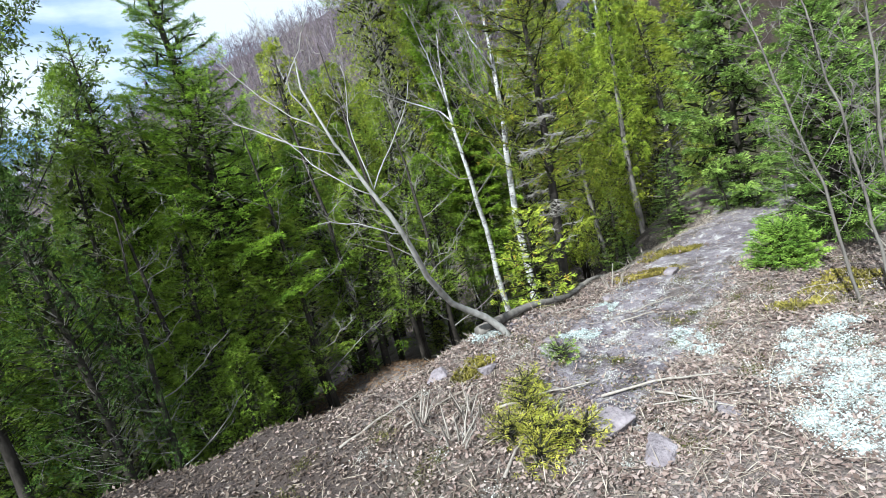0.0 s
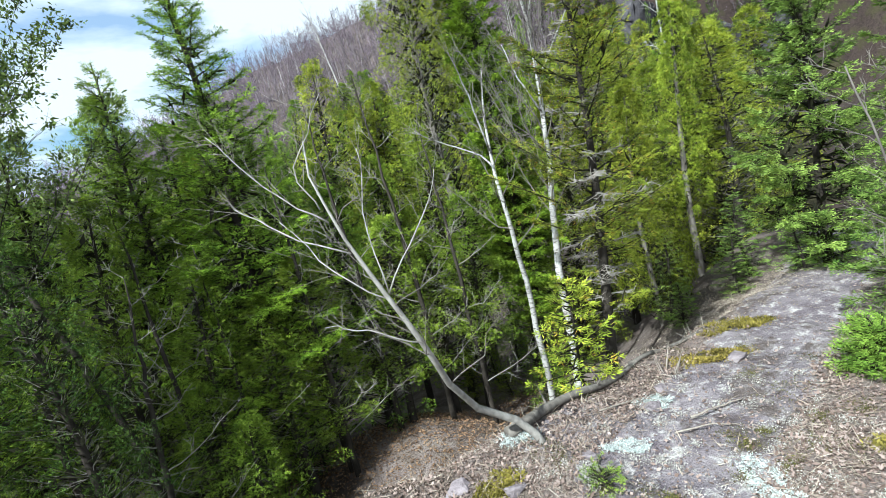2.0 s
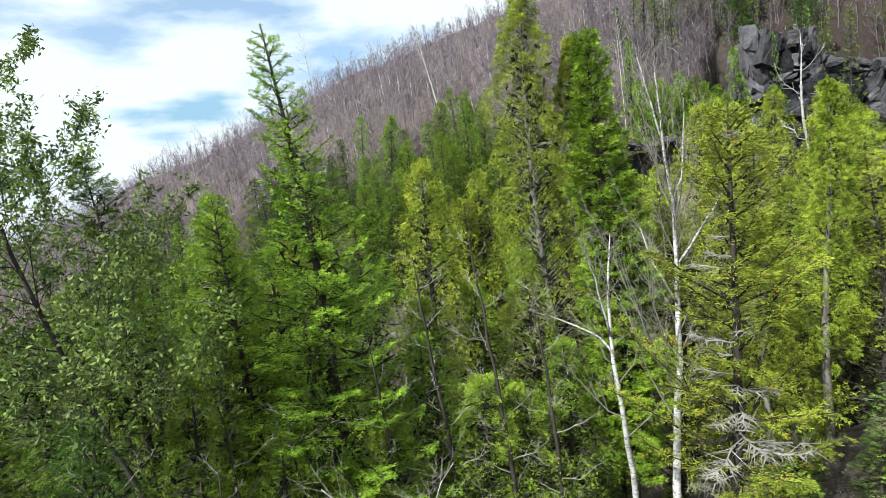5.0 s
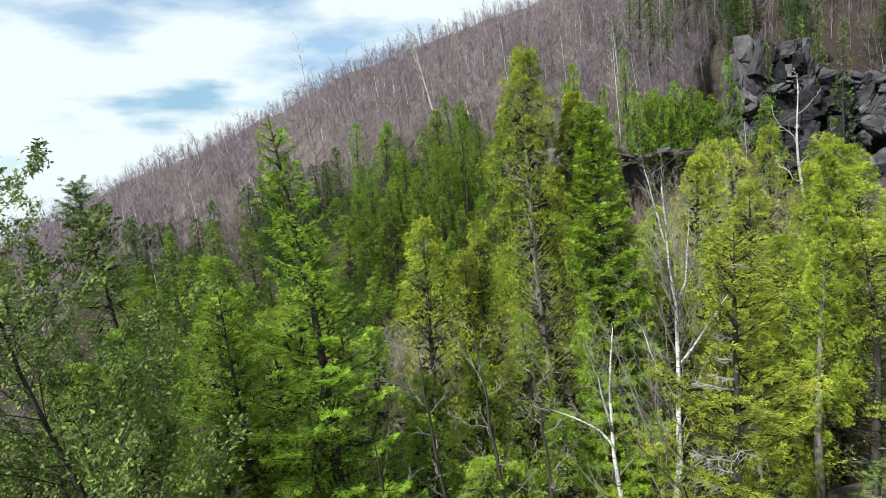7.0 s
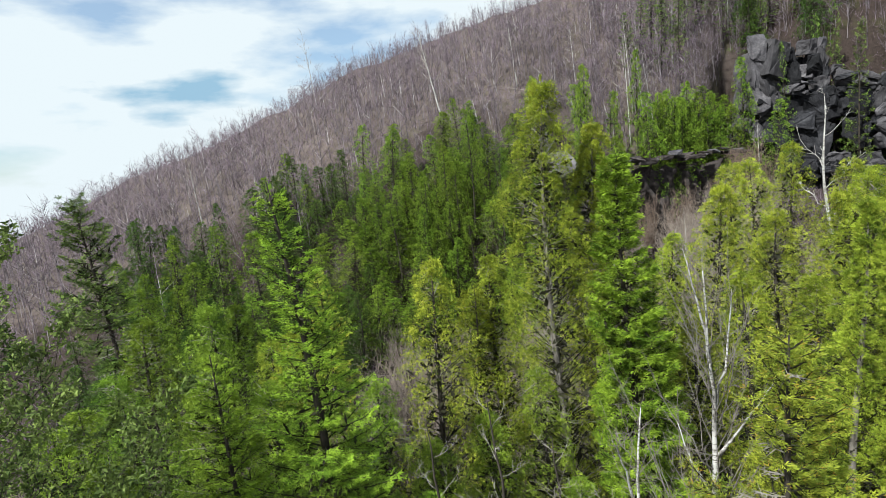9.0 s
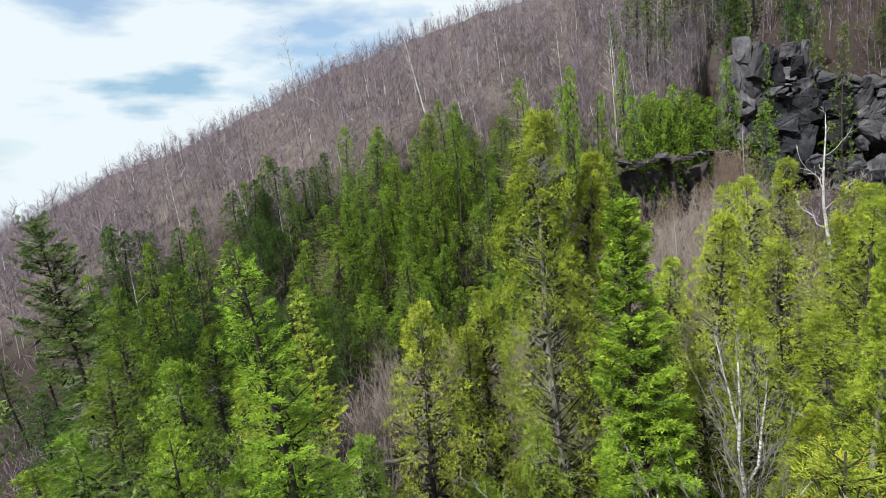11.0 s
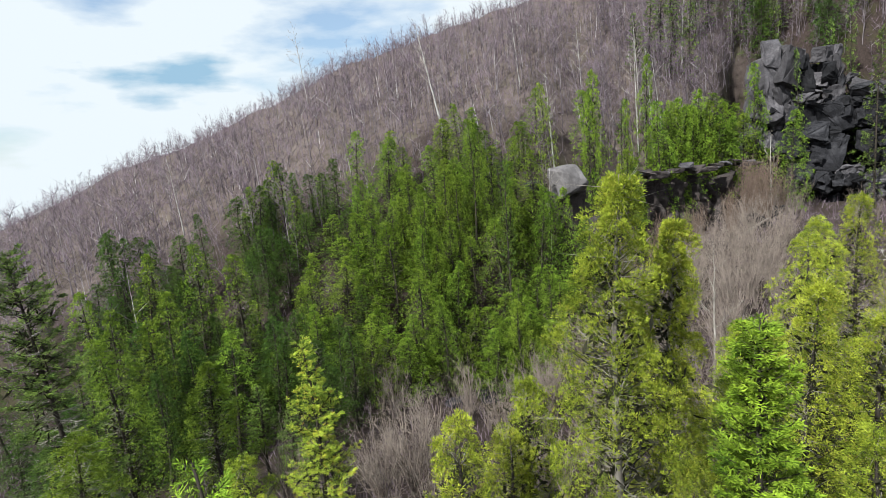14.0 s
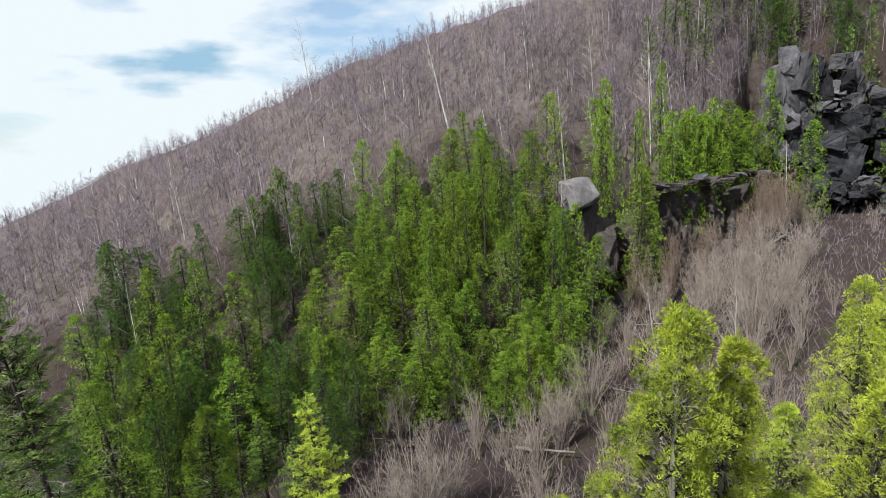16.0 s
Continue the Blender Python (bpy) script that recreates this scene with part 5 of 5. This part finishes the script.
def rock_face(name, label, a, b, base, top, seed, cells, cell_h, lean=0.3, depth=1.6, material=M_CLIFF):
    """A fractured rock face between two points of the plan: tilted facets that step in and out, with loose blocks at its foot."""
    rng = np.random.default_rng(seed)
    a, b = np.array(a, float), np.array(b, float)
    length = np.linalg.norm(b - a)
    along, back = (b - a) / length, np.array([-(b - a)[1], (b - a)[0]]) / length
    nu, nv = int(length * 7), int((top - base) * 7)
    u, v = np.meshgrid(np.linspace(0, length, nu), np.linspace(0, top - base, nv), indexing="ij")
    cu, cv = rng.uniform(0, length, cells), rng.uniform(0, top - base, cells)
    ju = u + 0.25 * np.sin(v * 1.7 + seed) + 0.15 * np.sin(u * 2.9)
    jv = v + 0.2 * np.sin(u * 1.3)
    far2 = np.sqrt((ju[..., None] - cu) ** 2 + ((jv[..., None] - cv) * cell_h) ** 2)
    near = np.argmin(far2, axis=-1)
    two = np.partition(far2, 1, axis=-1)
    gap = two[..., 1] - two[..., 0]
    out = rng.uniform(-depth, depth, cells)[near] + rng.normal(0, 0.28, cells)[near] * (u - cu[near]) + rng.normal(0.1, 0.22, cells)[near] * (v - cv[near])
    out -= 0.55 * depth * np.exp(-((gap / 0.12) ** 2))
    out += 0.10 * np.sin(u * 5 + v * 3) * np.sin(v * 4.1) + rng.normal(0, 0.03, u.shape)
    edge = np.minimum(u, length - u) / length
    crown = (top - base) * (0.55 + 0.45 * smooth(0.0, 0.22, edge)) + rng.uniform(-0.9, 0.9, cells)[near] * (top - base) / 12
    z = np.minimum(v, crown) - 0.6
    off = lean * z - out + 2.2 * smooth(0.06, 0.0, edge) + 6.0 * smooth(0.0, 3.0, v - crown)
    x = a[0] + along[0] * u + back[0] * off
    y = a[1] + along[1] * u + back[1] * off
    g = Geo()
    i, j = np.meshgrid(np.arange(nu - 1), np.arange(nv - 1), indexing="ij")
    k = i * nv + j
    g.add(np.stack([x - a[0], y - a[1], z], -1).reshape(-1, 3), None, np.stack([k, k + nv, k + nv + 1, k + 1], -1).reshape(-1, 4))
    root = thing(name, label, "cliff", kind="structure", at=Matrix.Translation((a[0], a[1], base)))
    part("face", g.mesh("face", material), root)
    r2 = random.Random(seed)
    shapes = [block_mesh(seed * 31 + s, (r2.uniform(0.4, 1.1), r2.uniform(0.4, 0.8), r2.uniform(0.3, 0.8)), material, 0.04) for s in range(6)]
    for q in range(int(length * 1.1)):
        w = r2.uniform(0, length)
        f = -r2.uniform(0.8, 4.0)
        px, py = a[0] + along[0] * w + back[0] * f, a[1] + along[1] * w + back[1] * f
        p = part("rock_block", shapes[r2.randrange(6)], root)
        p.matrix_basis = Matrix.Translation((px - a[0], py - a[1], hz(px, py) - base + 0.15)) @ pose(0, 0, 0, r2.uniform(-20, 20), r2.uniform(-20, 20), r2.uniform(0, 360))


def crag_block(root, name, x, y, z, size, seed, material, turn=(0, 0, 0)):
    """One jointed mass of the cliff; size is its half width, half depth and half height."""
    p = part(name, block_mesh(seed, size, material, 0.03, True, seed % 3 == 0, 2.3), root)
    p.matrix_basis = Matrix.Translation(Vector((x, y, z)) - root.matrix_basis.translation) @ pose(0, 0, 0, *turn)


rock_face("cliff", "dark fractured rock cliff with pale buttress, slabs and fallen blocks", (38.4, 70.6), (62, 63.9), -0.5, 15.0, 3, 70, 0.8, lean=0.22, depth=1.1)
cliff = next(o for o in scene.objects if o.name == "cliff")
for k, (kind, x, y, z, sx, sy, sz, turn) in enumerate([
        ("P", 40.8, 68.6, 15.4, 3.4, 2.4, 4.6, (2, -3, 8)), ("P", 39.0, 68.7, 11.5, 2.2, 1.8, 4.6, (0, 4, -12)), ("P", 46.2, 67.6, 16.3, 2.0, 1.8, 3.0, (4, 6, 20)), ("D", 43.6, 68.9, 14.0, 2.6, 1.6, 4.8, (0, -4, 4)),
        ("P", 43.0, 66.3, 14.0, 1.9, 1.3, 0.7, (4, -3, 10)), ("D", 45.3, 66.6, 11.2, 3.4, 1.6, 2.6, (6, 3, -8)), ("D", 42.4, 66.8, 10.2, 1.8, 1.5, 3.2, (0, -6, 14)), ("D", 47.2, 65.9, 12.2, 1.5, 1.2, 1.7, (-6, 10, 24)),
        ("P", 49.6, 65.5, 14.3, 2.8, 1.4, 1.1, (5, 6, -10)), ("D", 49.2, 65.2, 11.6, 1.9, 1.3, 1.8, (0, 12, 6)), ("P", 51.6, 64.6, 11.8, 1.0, 1.0, 2.6, (10, 34, -6)), ("P", 53.4, 64.2, 13.4, 2.4, 1.4, 1.5, (4, 10, -14)),
        ("P", 53.2, 63.8, 10.6, 1.4, 1.0, 2.4, (8, 36, 0)), ("P", 52.4, 63.8, 8.0, 2.3, 1.5, 2.2, (0, -8, 12)), ("D", 49.4, 65.0, 8.6, 1.5, 1.2, 1.7, (5, -5, 30)), ("D", 45.0, 66.0, 7.6, 2.0, 1.4, 2.2, (0, 6, -18)),
        ("P", 46.8, 64.9, 4.9, 2.0, 1.5, 1.5, (6, 4, 16)), ("P", 49.8, 63.9, 4.2, 2.1, 1.6, 1.8, (0, -8, -20)), ("D", 44.2, 65.3, 4.6, 1.7, 1.3, 1.3, (8, 10, 40)), ("P", 52.4, 62.6, 4.4, 1.7, 1.4, 1.5, (0, 6, 10)),
        ("P", 47.6, 62.8, 3.2, 1.1, 0.9, 0.9, (12, 8, 50)), ("D", 42.0, 65.8, 5.4, 1.5, 1.2, 1.6, (0, 8, -30)), ("P", 56.0, 62.6, 11.0, 2.4, 1.6, 3.0, (4, 8, -10)), ("P", 55.6, 61.8, 6.0, 2.2, 1.6, 2.4, (0, -6, 16))]):
    # near-black blocks paint the shaded recesses; pale ones are the lighter stone
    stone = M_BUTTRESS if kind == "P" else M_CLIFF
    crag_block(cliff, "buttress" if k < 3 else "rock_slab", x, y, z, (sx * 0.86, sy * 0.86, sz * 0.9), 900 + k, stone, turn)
    chip = random.Random(70 + k)
    for q in range(9 if k < 4 else 5):
        cs = chip.uniform(0.26, 0.5)
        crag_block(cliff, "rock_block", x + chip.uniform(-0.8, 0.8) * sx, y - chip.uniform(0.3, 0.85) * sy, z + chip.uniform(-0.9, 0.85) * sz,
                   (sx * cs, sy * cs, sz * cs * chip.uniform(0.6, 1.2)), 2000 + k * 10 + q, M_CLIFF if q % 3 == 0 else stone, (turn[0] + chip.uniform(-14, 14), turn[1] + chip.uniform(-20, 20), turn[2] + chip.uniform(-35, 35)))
rock_face("rock_ledge", "dark brown low rock ledge split into upright columns along the slope", (15.8, 50.6), (34.5, 61.6), 0.4, 7.6, 4, 75, 0.22, 0.1, 0.55, material=M_LEDGE)
ledge_root = next(o for o in scene.objects if o.name == "rock_ledge")
rng_l = random.Random(61)
for k in range(17):
    f = 0.12 + 0.86 * k / 16 + rng_l.uniform(-0.02, 0.02)
    x, y = 15.8 + 18.7 * f, 50.6 + 11.0 * f
    crag_block(ledge_root, "cap_slab", x - 0.2, y + rng_l.uniform(-0.5, 0.3), 7.75 + rng_l.uniform(-0.45, 0.35), (rng_l.uniform(0.7, 1.4), rng_l.uniform(0.5, 0.8), rng_l.uniform(0.16, 0.34)), 940 + k, M_BUTTRESS if k % 3 == 0 else M_LEDGE, (rng_l.uniform(-6, 6), rng_l.uniform(-6, 6), 29 + rng_l.uniform(-15, 15)))
rock_face("rock_ledge", "dark rock outcrop at the foot of the conifers", (-1.2, 39.6), (4.4, 39.9), -4.2, -0.6, 5, 14, 0.8, 0.3, 0.5)


def boulder(x, y, z, size, seed, label, material=M_ROCK, turn=0.0, group=""):
    ob = new("boulder", block_mesh(seed, size, material, 0.12, True))
    ob.matrix_basis = pose(x, y, z, 4, -6, turn)
    return tagged(ob, label, "boulder", group)


boulder(-2.9, 21.5, hz(-2.9, 21.5) + 0.3, (0.5, 0.36, 0.28), 499, "pale boulder on the valley floor", M_BOULDER)
for k, (dx, dz, w, h) in enumerate([(0.4, 0.9, 1.9, 2.7), (1.5, 3.2, 1.2, 2.9), (-0.5, 4.6, 1.4, 2.2)]):
    crag_block(ledge_root, "rock_pillar", 11.6 + dx, 49.6, dz, (w, 1.3, h), 971 + 2 * k, M_LEDGE, (0, 4 - 5 * k, 20 + 15 * k))
boulder(11.0, 48.6, 7.8, (1.5, 1.3, 1.35), 501, "large pale grey boulder perched on the ledge", M_BOULDER, turn=20)
for k, (x, y, s) in enumerate([(8.5, 50, 0.8), (5.2, 52, 0.9), (14.2, 49.2, 0.9), (24, 50, 1.2), (30, 54, 1.4), (33, 57, 1.5), (12, 36, 0.7), (2.6, 36.4, 0.7), (0.8, 27, 0.5)]):
    boulder(x, y, hz(x, y) + s * 0.35, (s, s * 0.8, s * 0.7), 510 + k, "dark weathered boulder lying on the slope", M_CLIFF, turn=k * 50, group="slope boulders")
for k, (x, y, sx, sy, sz) in enumerate([(1.83, 3.3, 0.16, 0.13, 0.10), (1.9, 2.85, 0.16, 0.12, 0.05), (1.66, 3.38, 0.06, 0.11, 0.08), (2.55, 2.95, 0.15, 0.06, 0.03), (2.1, 4.9, 0.1, 0.08, 0.05),
                                        (1.35, 4.75, 0.1, 0.08, 0.06), (3.1, 5.6, 0.12, 0.1, 0.05), (3.4, 5.9, 0.09, 0.07, 0.05), (4.5, 6.1, 0.12, 0.1, 0.05), (0.9, 5.0, 0.12, 0.1, 0.07)]):
    boulder(x, y, hz(x, y) + sz * 0.4, (sx, sy, sz), 530 + k, "flat purple-grey stone set in the litter", turn=k * 37, group="stones on the outcrop")


# ---- the outcrop's litter ----
def log_thing(name, label, pts, r, seed, material=M_STICK, category="log", group=""):
    rng = np.random.default_rng(seed)
    pts = np.asarray(pts, float)
    u = np.linspace(0, 1, 10)
    seg = np.linspace(0, 1, len(pts))
    p = np.stack([np.interp(u, seg, pts[:, a]) for a in range(3)], 1)
    p[1:-1] += rng.normal(0, r * 0.35, (8, 3))
    g = Geo()
    g.tube(p - p[0], r * (1 - 0.55 * u) * rng.uniform(0.85, 1.1, 10), 7)
    n = 5
    q = rng.uniform(0.2, 0.95, n)
    b = np.stack([np.interp(q, u, p[:, a]) for a in range(3)], 1) - p[0]
    g.spikes(b, b + unit(rng.normal(0, 1, (n, 3)) + np.array([0, 0, 0.4])) * (r * 5), np.full(n, r * 0.3))
    ob = new(name, g.mesh(name, material, True))
    ob.location = p[0]
    return tagged(ob, label, category, group)


def lie(x, y, up=0.03):
    return (x, y, hz(x, y) + up)


log_thing("fallen_log", "weathered grey fallen log along the rock edge", [lie(1.5, 5.32, 0.06), lie(2.3, 5.8, 0.07), lie(3.0, 6.25, 0.06), lie(3.8, 6.7, 0.05)], 0.06, 1, M_GREYBARK)
log_thing("fallen_log", "dark broken log lying beside the rock edge", [lie(3.4, 6.55), lie(4.2, 6.95), lie(5.3, 7.35)], 0.045, 2, M_GREYBARK)
STICKS = [(1.6, 4.6, 1.75, 4.15), (1.0, 3.6, 1.9, 3.9), (1.2, 4.1, 2.1, 3.95), (2.2, 3.35, 2.8, 3.0), (2.35, 3.5, 2.6, 2.9), (2.0, 3.75, 2.9, 3.35), (0.9, 4.3, 1.4, 4.45), (3.0, 5.0, 3.6, 4.9),
          (3.3, 5.2, 3.9, 5.25), (0.6, 3.9, 1.1, 4.4), (0.4, 4.4, 1.2, 4.6), (0.9, 3.2, 1.3, 3.6), (1.15, 3.15, 1.2, 3.7), (2.5, 5.5, 3.3, 5.8), (-0.2, 4.6, 0.7, 4.9), (4.4, 4.3, 5.0, 4.1)]
for k, (x0, y0, x1, y1) in enumerate(STICKS):
    log_thing("fallen_branch", "bleached dead branch lying on the leaf litter", [lie(x0, y0), lie((x0 + x1) / 2, (y0 + y1) / 2, 0.06), lie(x1, y1)], 0.006 + 0.004 * (k % 3), 700 + k, category="branch", group="branches on the outcrop")


def scatter(name, label, category, n, seed, spots, length, width, material, lift=0.01, up=0.25):
    """Loose blades lying on the ground; spots gives each one's place in the plan."""
    rng = np.random.default_rng(seed)
    x, y = spots(rng, n)
    p = np.stack([x, y, height(x, y) + lift + rng.uniform(0, 0.025, n)], 1)
    d = unit(rng.normal(0, 1, (n, 3)) * [1, 1, up])
    s = unit(np.cross(d, np.array([0, 0, 1.0]) + rng.normal(0, 0.35, (n, 3))))
    g = Geo()
    g.blades(p, d, s, rng.uniform(*length, n), rng.uniform(*width, n))
    return tagged(new(name, g.mesh(name, material)), label, category, kind="stuff")


def on_ledge(rng, n):
    x = rng.normal(2.6, 2.3, n * 3)
    y = rng.normal(4.2, 2.2, n * 3)
    ok = (y < ledge_edge(x) + 0.5)
    bare = (np.abs((y - 4.2) - 0.72 * (x - 2.2)) < 0.75) & (x > 1.9)
    ok &= ~bare | (rng.random(n * 3) < 0.12)
    ok &= rng.random(n * 3) < smooth(-0.6, 1.6, x + 0.25 * (y - 4)) * 0.8 + 0.2
    return x[ok][:n], y[ok][:n]


def blade_fix(fn):
    def inner(rng, n):
        x, y = fn(rng, n)
        while len(x) < n:
            a, b = fn(rng, n)
            x, y = np.concatenate([x, a]), np.concatenate([y, b])
        return x[:n], y[:n]
    return inner


scatter("leaf_litter", "dry grey-brown dead leaves covering the outcrop", "leaf litter", 64000, 1, blade_fix(on_ledge), (0.016, 0.062), (0.006, 0.034), M_LITTER, 0.008, 0.4)
scatter("dead_twigs", "thin bleached twigs and straw over the litter", "twigs", 13000, 2, blade_fix(on_ledge), (0.05, 0.26), (0.003, 0.008), M_STRAW, 0.015, 0.35)


def on_shaded_end(rng, n):
    x, y = rng.uniform(-4.0, 2.0, n), rng.uniform(0.5, 6.3, n)
    keep = (rng.random(n) < smooth(2.0, 0.4, x)) & (y < ledge_edge(x) + 0.5)
    return x[keep], y[keep]


# brown litter whose dark tone also stands in for shade at this end
scatter("old_litter", "brown matted leaves, darkened as if shaded, at the lower end of the outcrop", "leaf litter", 26000, 5, blade_fix(on_shaded_end), (0.018, 0.07), (0.008, 0.034), M_BROWN_SHADE, 0.006, 0.45)


def on_bank(rng, n):
    return rng.normal(5.9, 1.5, n), rng.normal(8.9, 0.8, n)


def on_strip(rng, n):
    x = rng.uniform(-2.5, 3.4, n)
    return x, ledge_edge(x) + rng.uniform(0.5, 4.0, n)


scatter("bank_litter", "dry brown leaves and moss on the bank below the rock", "leaf litter", 22000, 3, on_bank, (0.015, 0.05), (0.006, 0.016), M_STRAW)
scatter("forest_litter", "rust-brown fallen leaves under the forest edge", "leaf litter", 16000, 4, on_strip, (0.025, 0.07), (0.012, 0.028), M_RUST)


def disc(cx, cy, rx, ry):
    def inner(rng, n):
        k = 26
        ca, cr = rng.uniform(0, 6.28, k), np.sqrt(rng.random(k))
        i = rng.integers(0, k, n)
        s = rng.uniform(0.06, 0.22, k)[i]
        return cx + rx * (cr[i] * np.cos(ca[i]) + s * rng.normal(0, 1, n)), cy + ry * (cr[i] * np.sin(ca[i]) + s * rng.normal(0, 1, n))
    return inner


def flecks(cx, cy, sx, sy, spots, spread):
    """Many small clusters round a place, for lichen and moss in the hollows of the rock."""
    def inner(rng, n):
        ca = np.stack([rng.normal(cx, sx, spots), rng.normal(cy, sy, spots)], 1)
        i = rng.integers(0, spots, n)
        q = ca[i] + rng.normal(0, 1, (n, 2)) * (rng.uniform(0.3, 1.0, spots) * spread)[i][:, None]
        q[:, 1] = np.minimum(q[:, 1], ledge_edge(q[:, 0]) + 0.1)
        return q[:, 0], q[:, 1]
    return inner


scatter("lichen_flecks", "small pale grey lichen tufts scattered over rock and litter", "lichen", 15000, 71, flecks(2.9, 4.6, 1.5, 1.1, 110, 0.08), (0.006, 0.02), (0.005, 0.014), litter("grey_lichen", [(0.0, (0.20, 0.19, 0.17)), (0.6, (0.40, 0.385, 0.355)), (1.0, (0.48, 0.47, 0.44))]), 0.008, 1.0)
scatter("dark_moss", "thin dark olive moss in hollows of the outcrop", "moss", 16000, 72, flecks(3.2, 4.3, 1.9, 1.2, 60, 0.13), (0.008, 0.024), (0.006, 0.014), foliage("dark_moss_tufts", (0.018, 0.018, 0.008), (0.062, 0.058, 0.018), (0.125, 0.115, 0.035), through=0.1), 0.006, 1.0)
for k, (x, y, rx, ry) in enumerate([(3.95, 3.4, 0.42, 0.28), (3.55, 2.9, 0.5, 0.36), (3.1, 2.3, 0.4, 0.4), (3.25, 4.15, 0.14, 0.3), (1.6, 5.3, 0.2, 0.12), (3.2, 5.7, 0.2, 0.12), (2.5, 5.0, 0.22, 0.1)]):
    scatter("lichen_patch", "pale grey-green reindeer lichen patch on the outcrop", "lichen", int(13000 * rx * ry / 0.2) + 600, 20 + k, disc(x, y, rx, ry), (0.008, 0.024), (0.007, 0.018), M_LICHEN, 0.01, 0.55)
for k, (x, y, rx, ry) in enumerate([(4.3, 6.3, 0.55, 0.22), (5.2, 7.0, 0.5, 0.2), (1.2, 4.85, 0.22, 0.14), (4.4, 4.0, 0.3, 0.2), (5.0, 4.1, 0.4, 0.2)]):
    scatter("moss_patch", "yellow-green moss cushion on the rock edge", "moss", 2600, 40 + k, disc(x, y, rx, ry), (0.02, 0.05), (0.012, 0.025), M_MOSS, 0.01, 1.2)


# dead wood of the slope and the forest
def slope_log(label, a, b, r, seed):
    log_thing("fallen_log", label, [a, tuple((p + q) / 2 for p, q in zip(a, b)), b], r, seed, M_GREYBARK)


slope_log("pale fallen trunk leaning in the brush below the ledge", (24.6, 50.3, hz(24.6, 50.3) + 0.4), (27.7, 48.7, hz(27.7, 48.7) + 1.9), 0.13, 801)
slope_log("bleached fallen trunk lying in the valley brush", (3.2, 33.0, hz(3.2, 33.0) + 0.3), (6.0, 31.5, hz(6.0, 31.5) + 0.8), 0.10, 802)
slope_log("grey fallen trunk on the valley floor", (-2.4, 23.5, hz(-2.4, 23.5) + 0.3), (0.6, 24.6, hz(0.6, 24.6) + 0.5), 0.11, 803)
slope_log("broken grey trunk leaning among the shrubs", (9.5, 29.0, hz(9.5, 29.0)), (8.2, 28.0, hz(8.2, 28.0) + 3.0), 0.09, 804)
conifer("dead_spruce", "silver-grey dead spruce with drooping bare limbs", "tree", 16.3, 50.2, 0, 1.1, M_SPRUCE, 64, top=14.0, low=0.1, dens=1.2, dead=3.0, leaf=1.4)
bare_tree("dead_tree", "crooked bleached snag with broken limbs", "tree", 65, [(9.4, 29.0, hz(9.4, 29.0) - 0.2), (9.3, 29.0, 1.0), (9.0, 29.1, 3.4), (8.7, 29.0, 5.2)], 0.09, M_DEAD, forks=7, start=0.55, reach=0.3, levels=1, limb_k=0.4, twig_r=0.008)
bare_tree("dead_tree", "thin grey snag standing in the brush", "tree", 66, [(13.5, 30.5, hz(13.5, 30.5) - 0.2), (13.5, 30.6, 2.5), (13.4, 30.5, 5.0)], 0.07, M_DEAD, forks=8, start=0.45, reach=0.25, levels=1, limb_k=0.3, twig_r=0.008)
for k, (x, y, dx, h) in enumerate([(-1.9, 7.2, -0.3, 5.0), (-1.35, 7.6, -0.2, 4.2), (0.45, 8.6, -0.3, 5.2), (1.3, 8.7, -0.35, 5.6), (-2.2, 6.6, 0.2, 3.6), (-0.3, 8.0, -0.2, 4.6), (2.0, 9.0, -0.2, 5.2), (-2.9, 6.5, -0.3, 4.4)]):
    z = hz(x, y)
    bare_tree("dead_sapling", "thin dark bare pole with dry twigs in the forest shade", "tree", 820 + k, [(x, y, z - 0.2), (x + dx * 0.4, y, z + h * 0.5), (x + dx, y + 0.1, z + h)], 0.045, M_BARK, "bare poles in the forest", twig=M_DEAD, forks=18, start=0.15, reach=0.2, up=0.3, levels=2)


def twig_clump(x, y, h, seed, label):
    root = thing("dead_twig_clump", label, "dead twigs", "dead twig clumps on the outcrop", at=Matrix.Translation((x, y, hz(x, y))))
    part("brushwood", shrub_mesh(seed, h, h * 1.1, 7, M_STICK, 0.0022, 5), root)


for k, (x, y, h) in enumerate([(0.75, 3.9, 0.34), (0.95, 4.15, 0.26), (0.55, 4.4, 0.3), (2.45, 3.1, 0.16), (5.2, 3.4, 0.45), (5.7, 3.9, 0.5), (5.0, 2.8, 0.4), (3.7, 6.2, 0.25)]):
    twig_clump(x, y, h, 860 + k, "clump of bleached dead twigs sticking out of the litter")
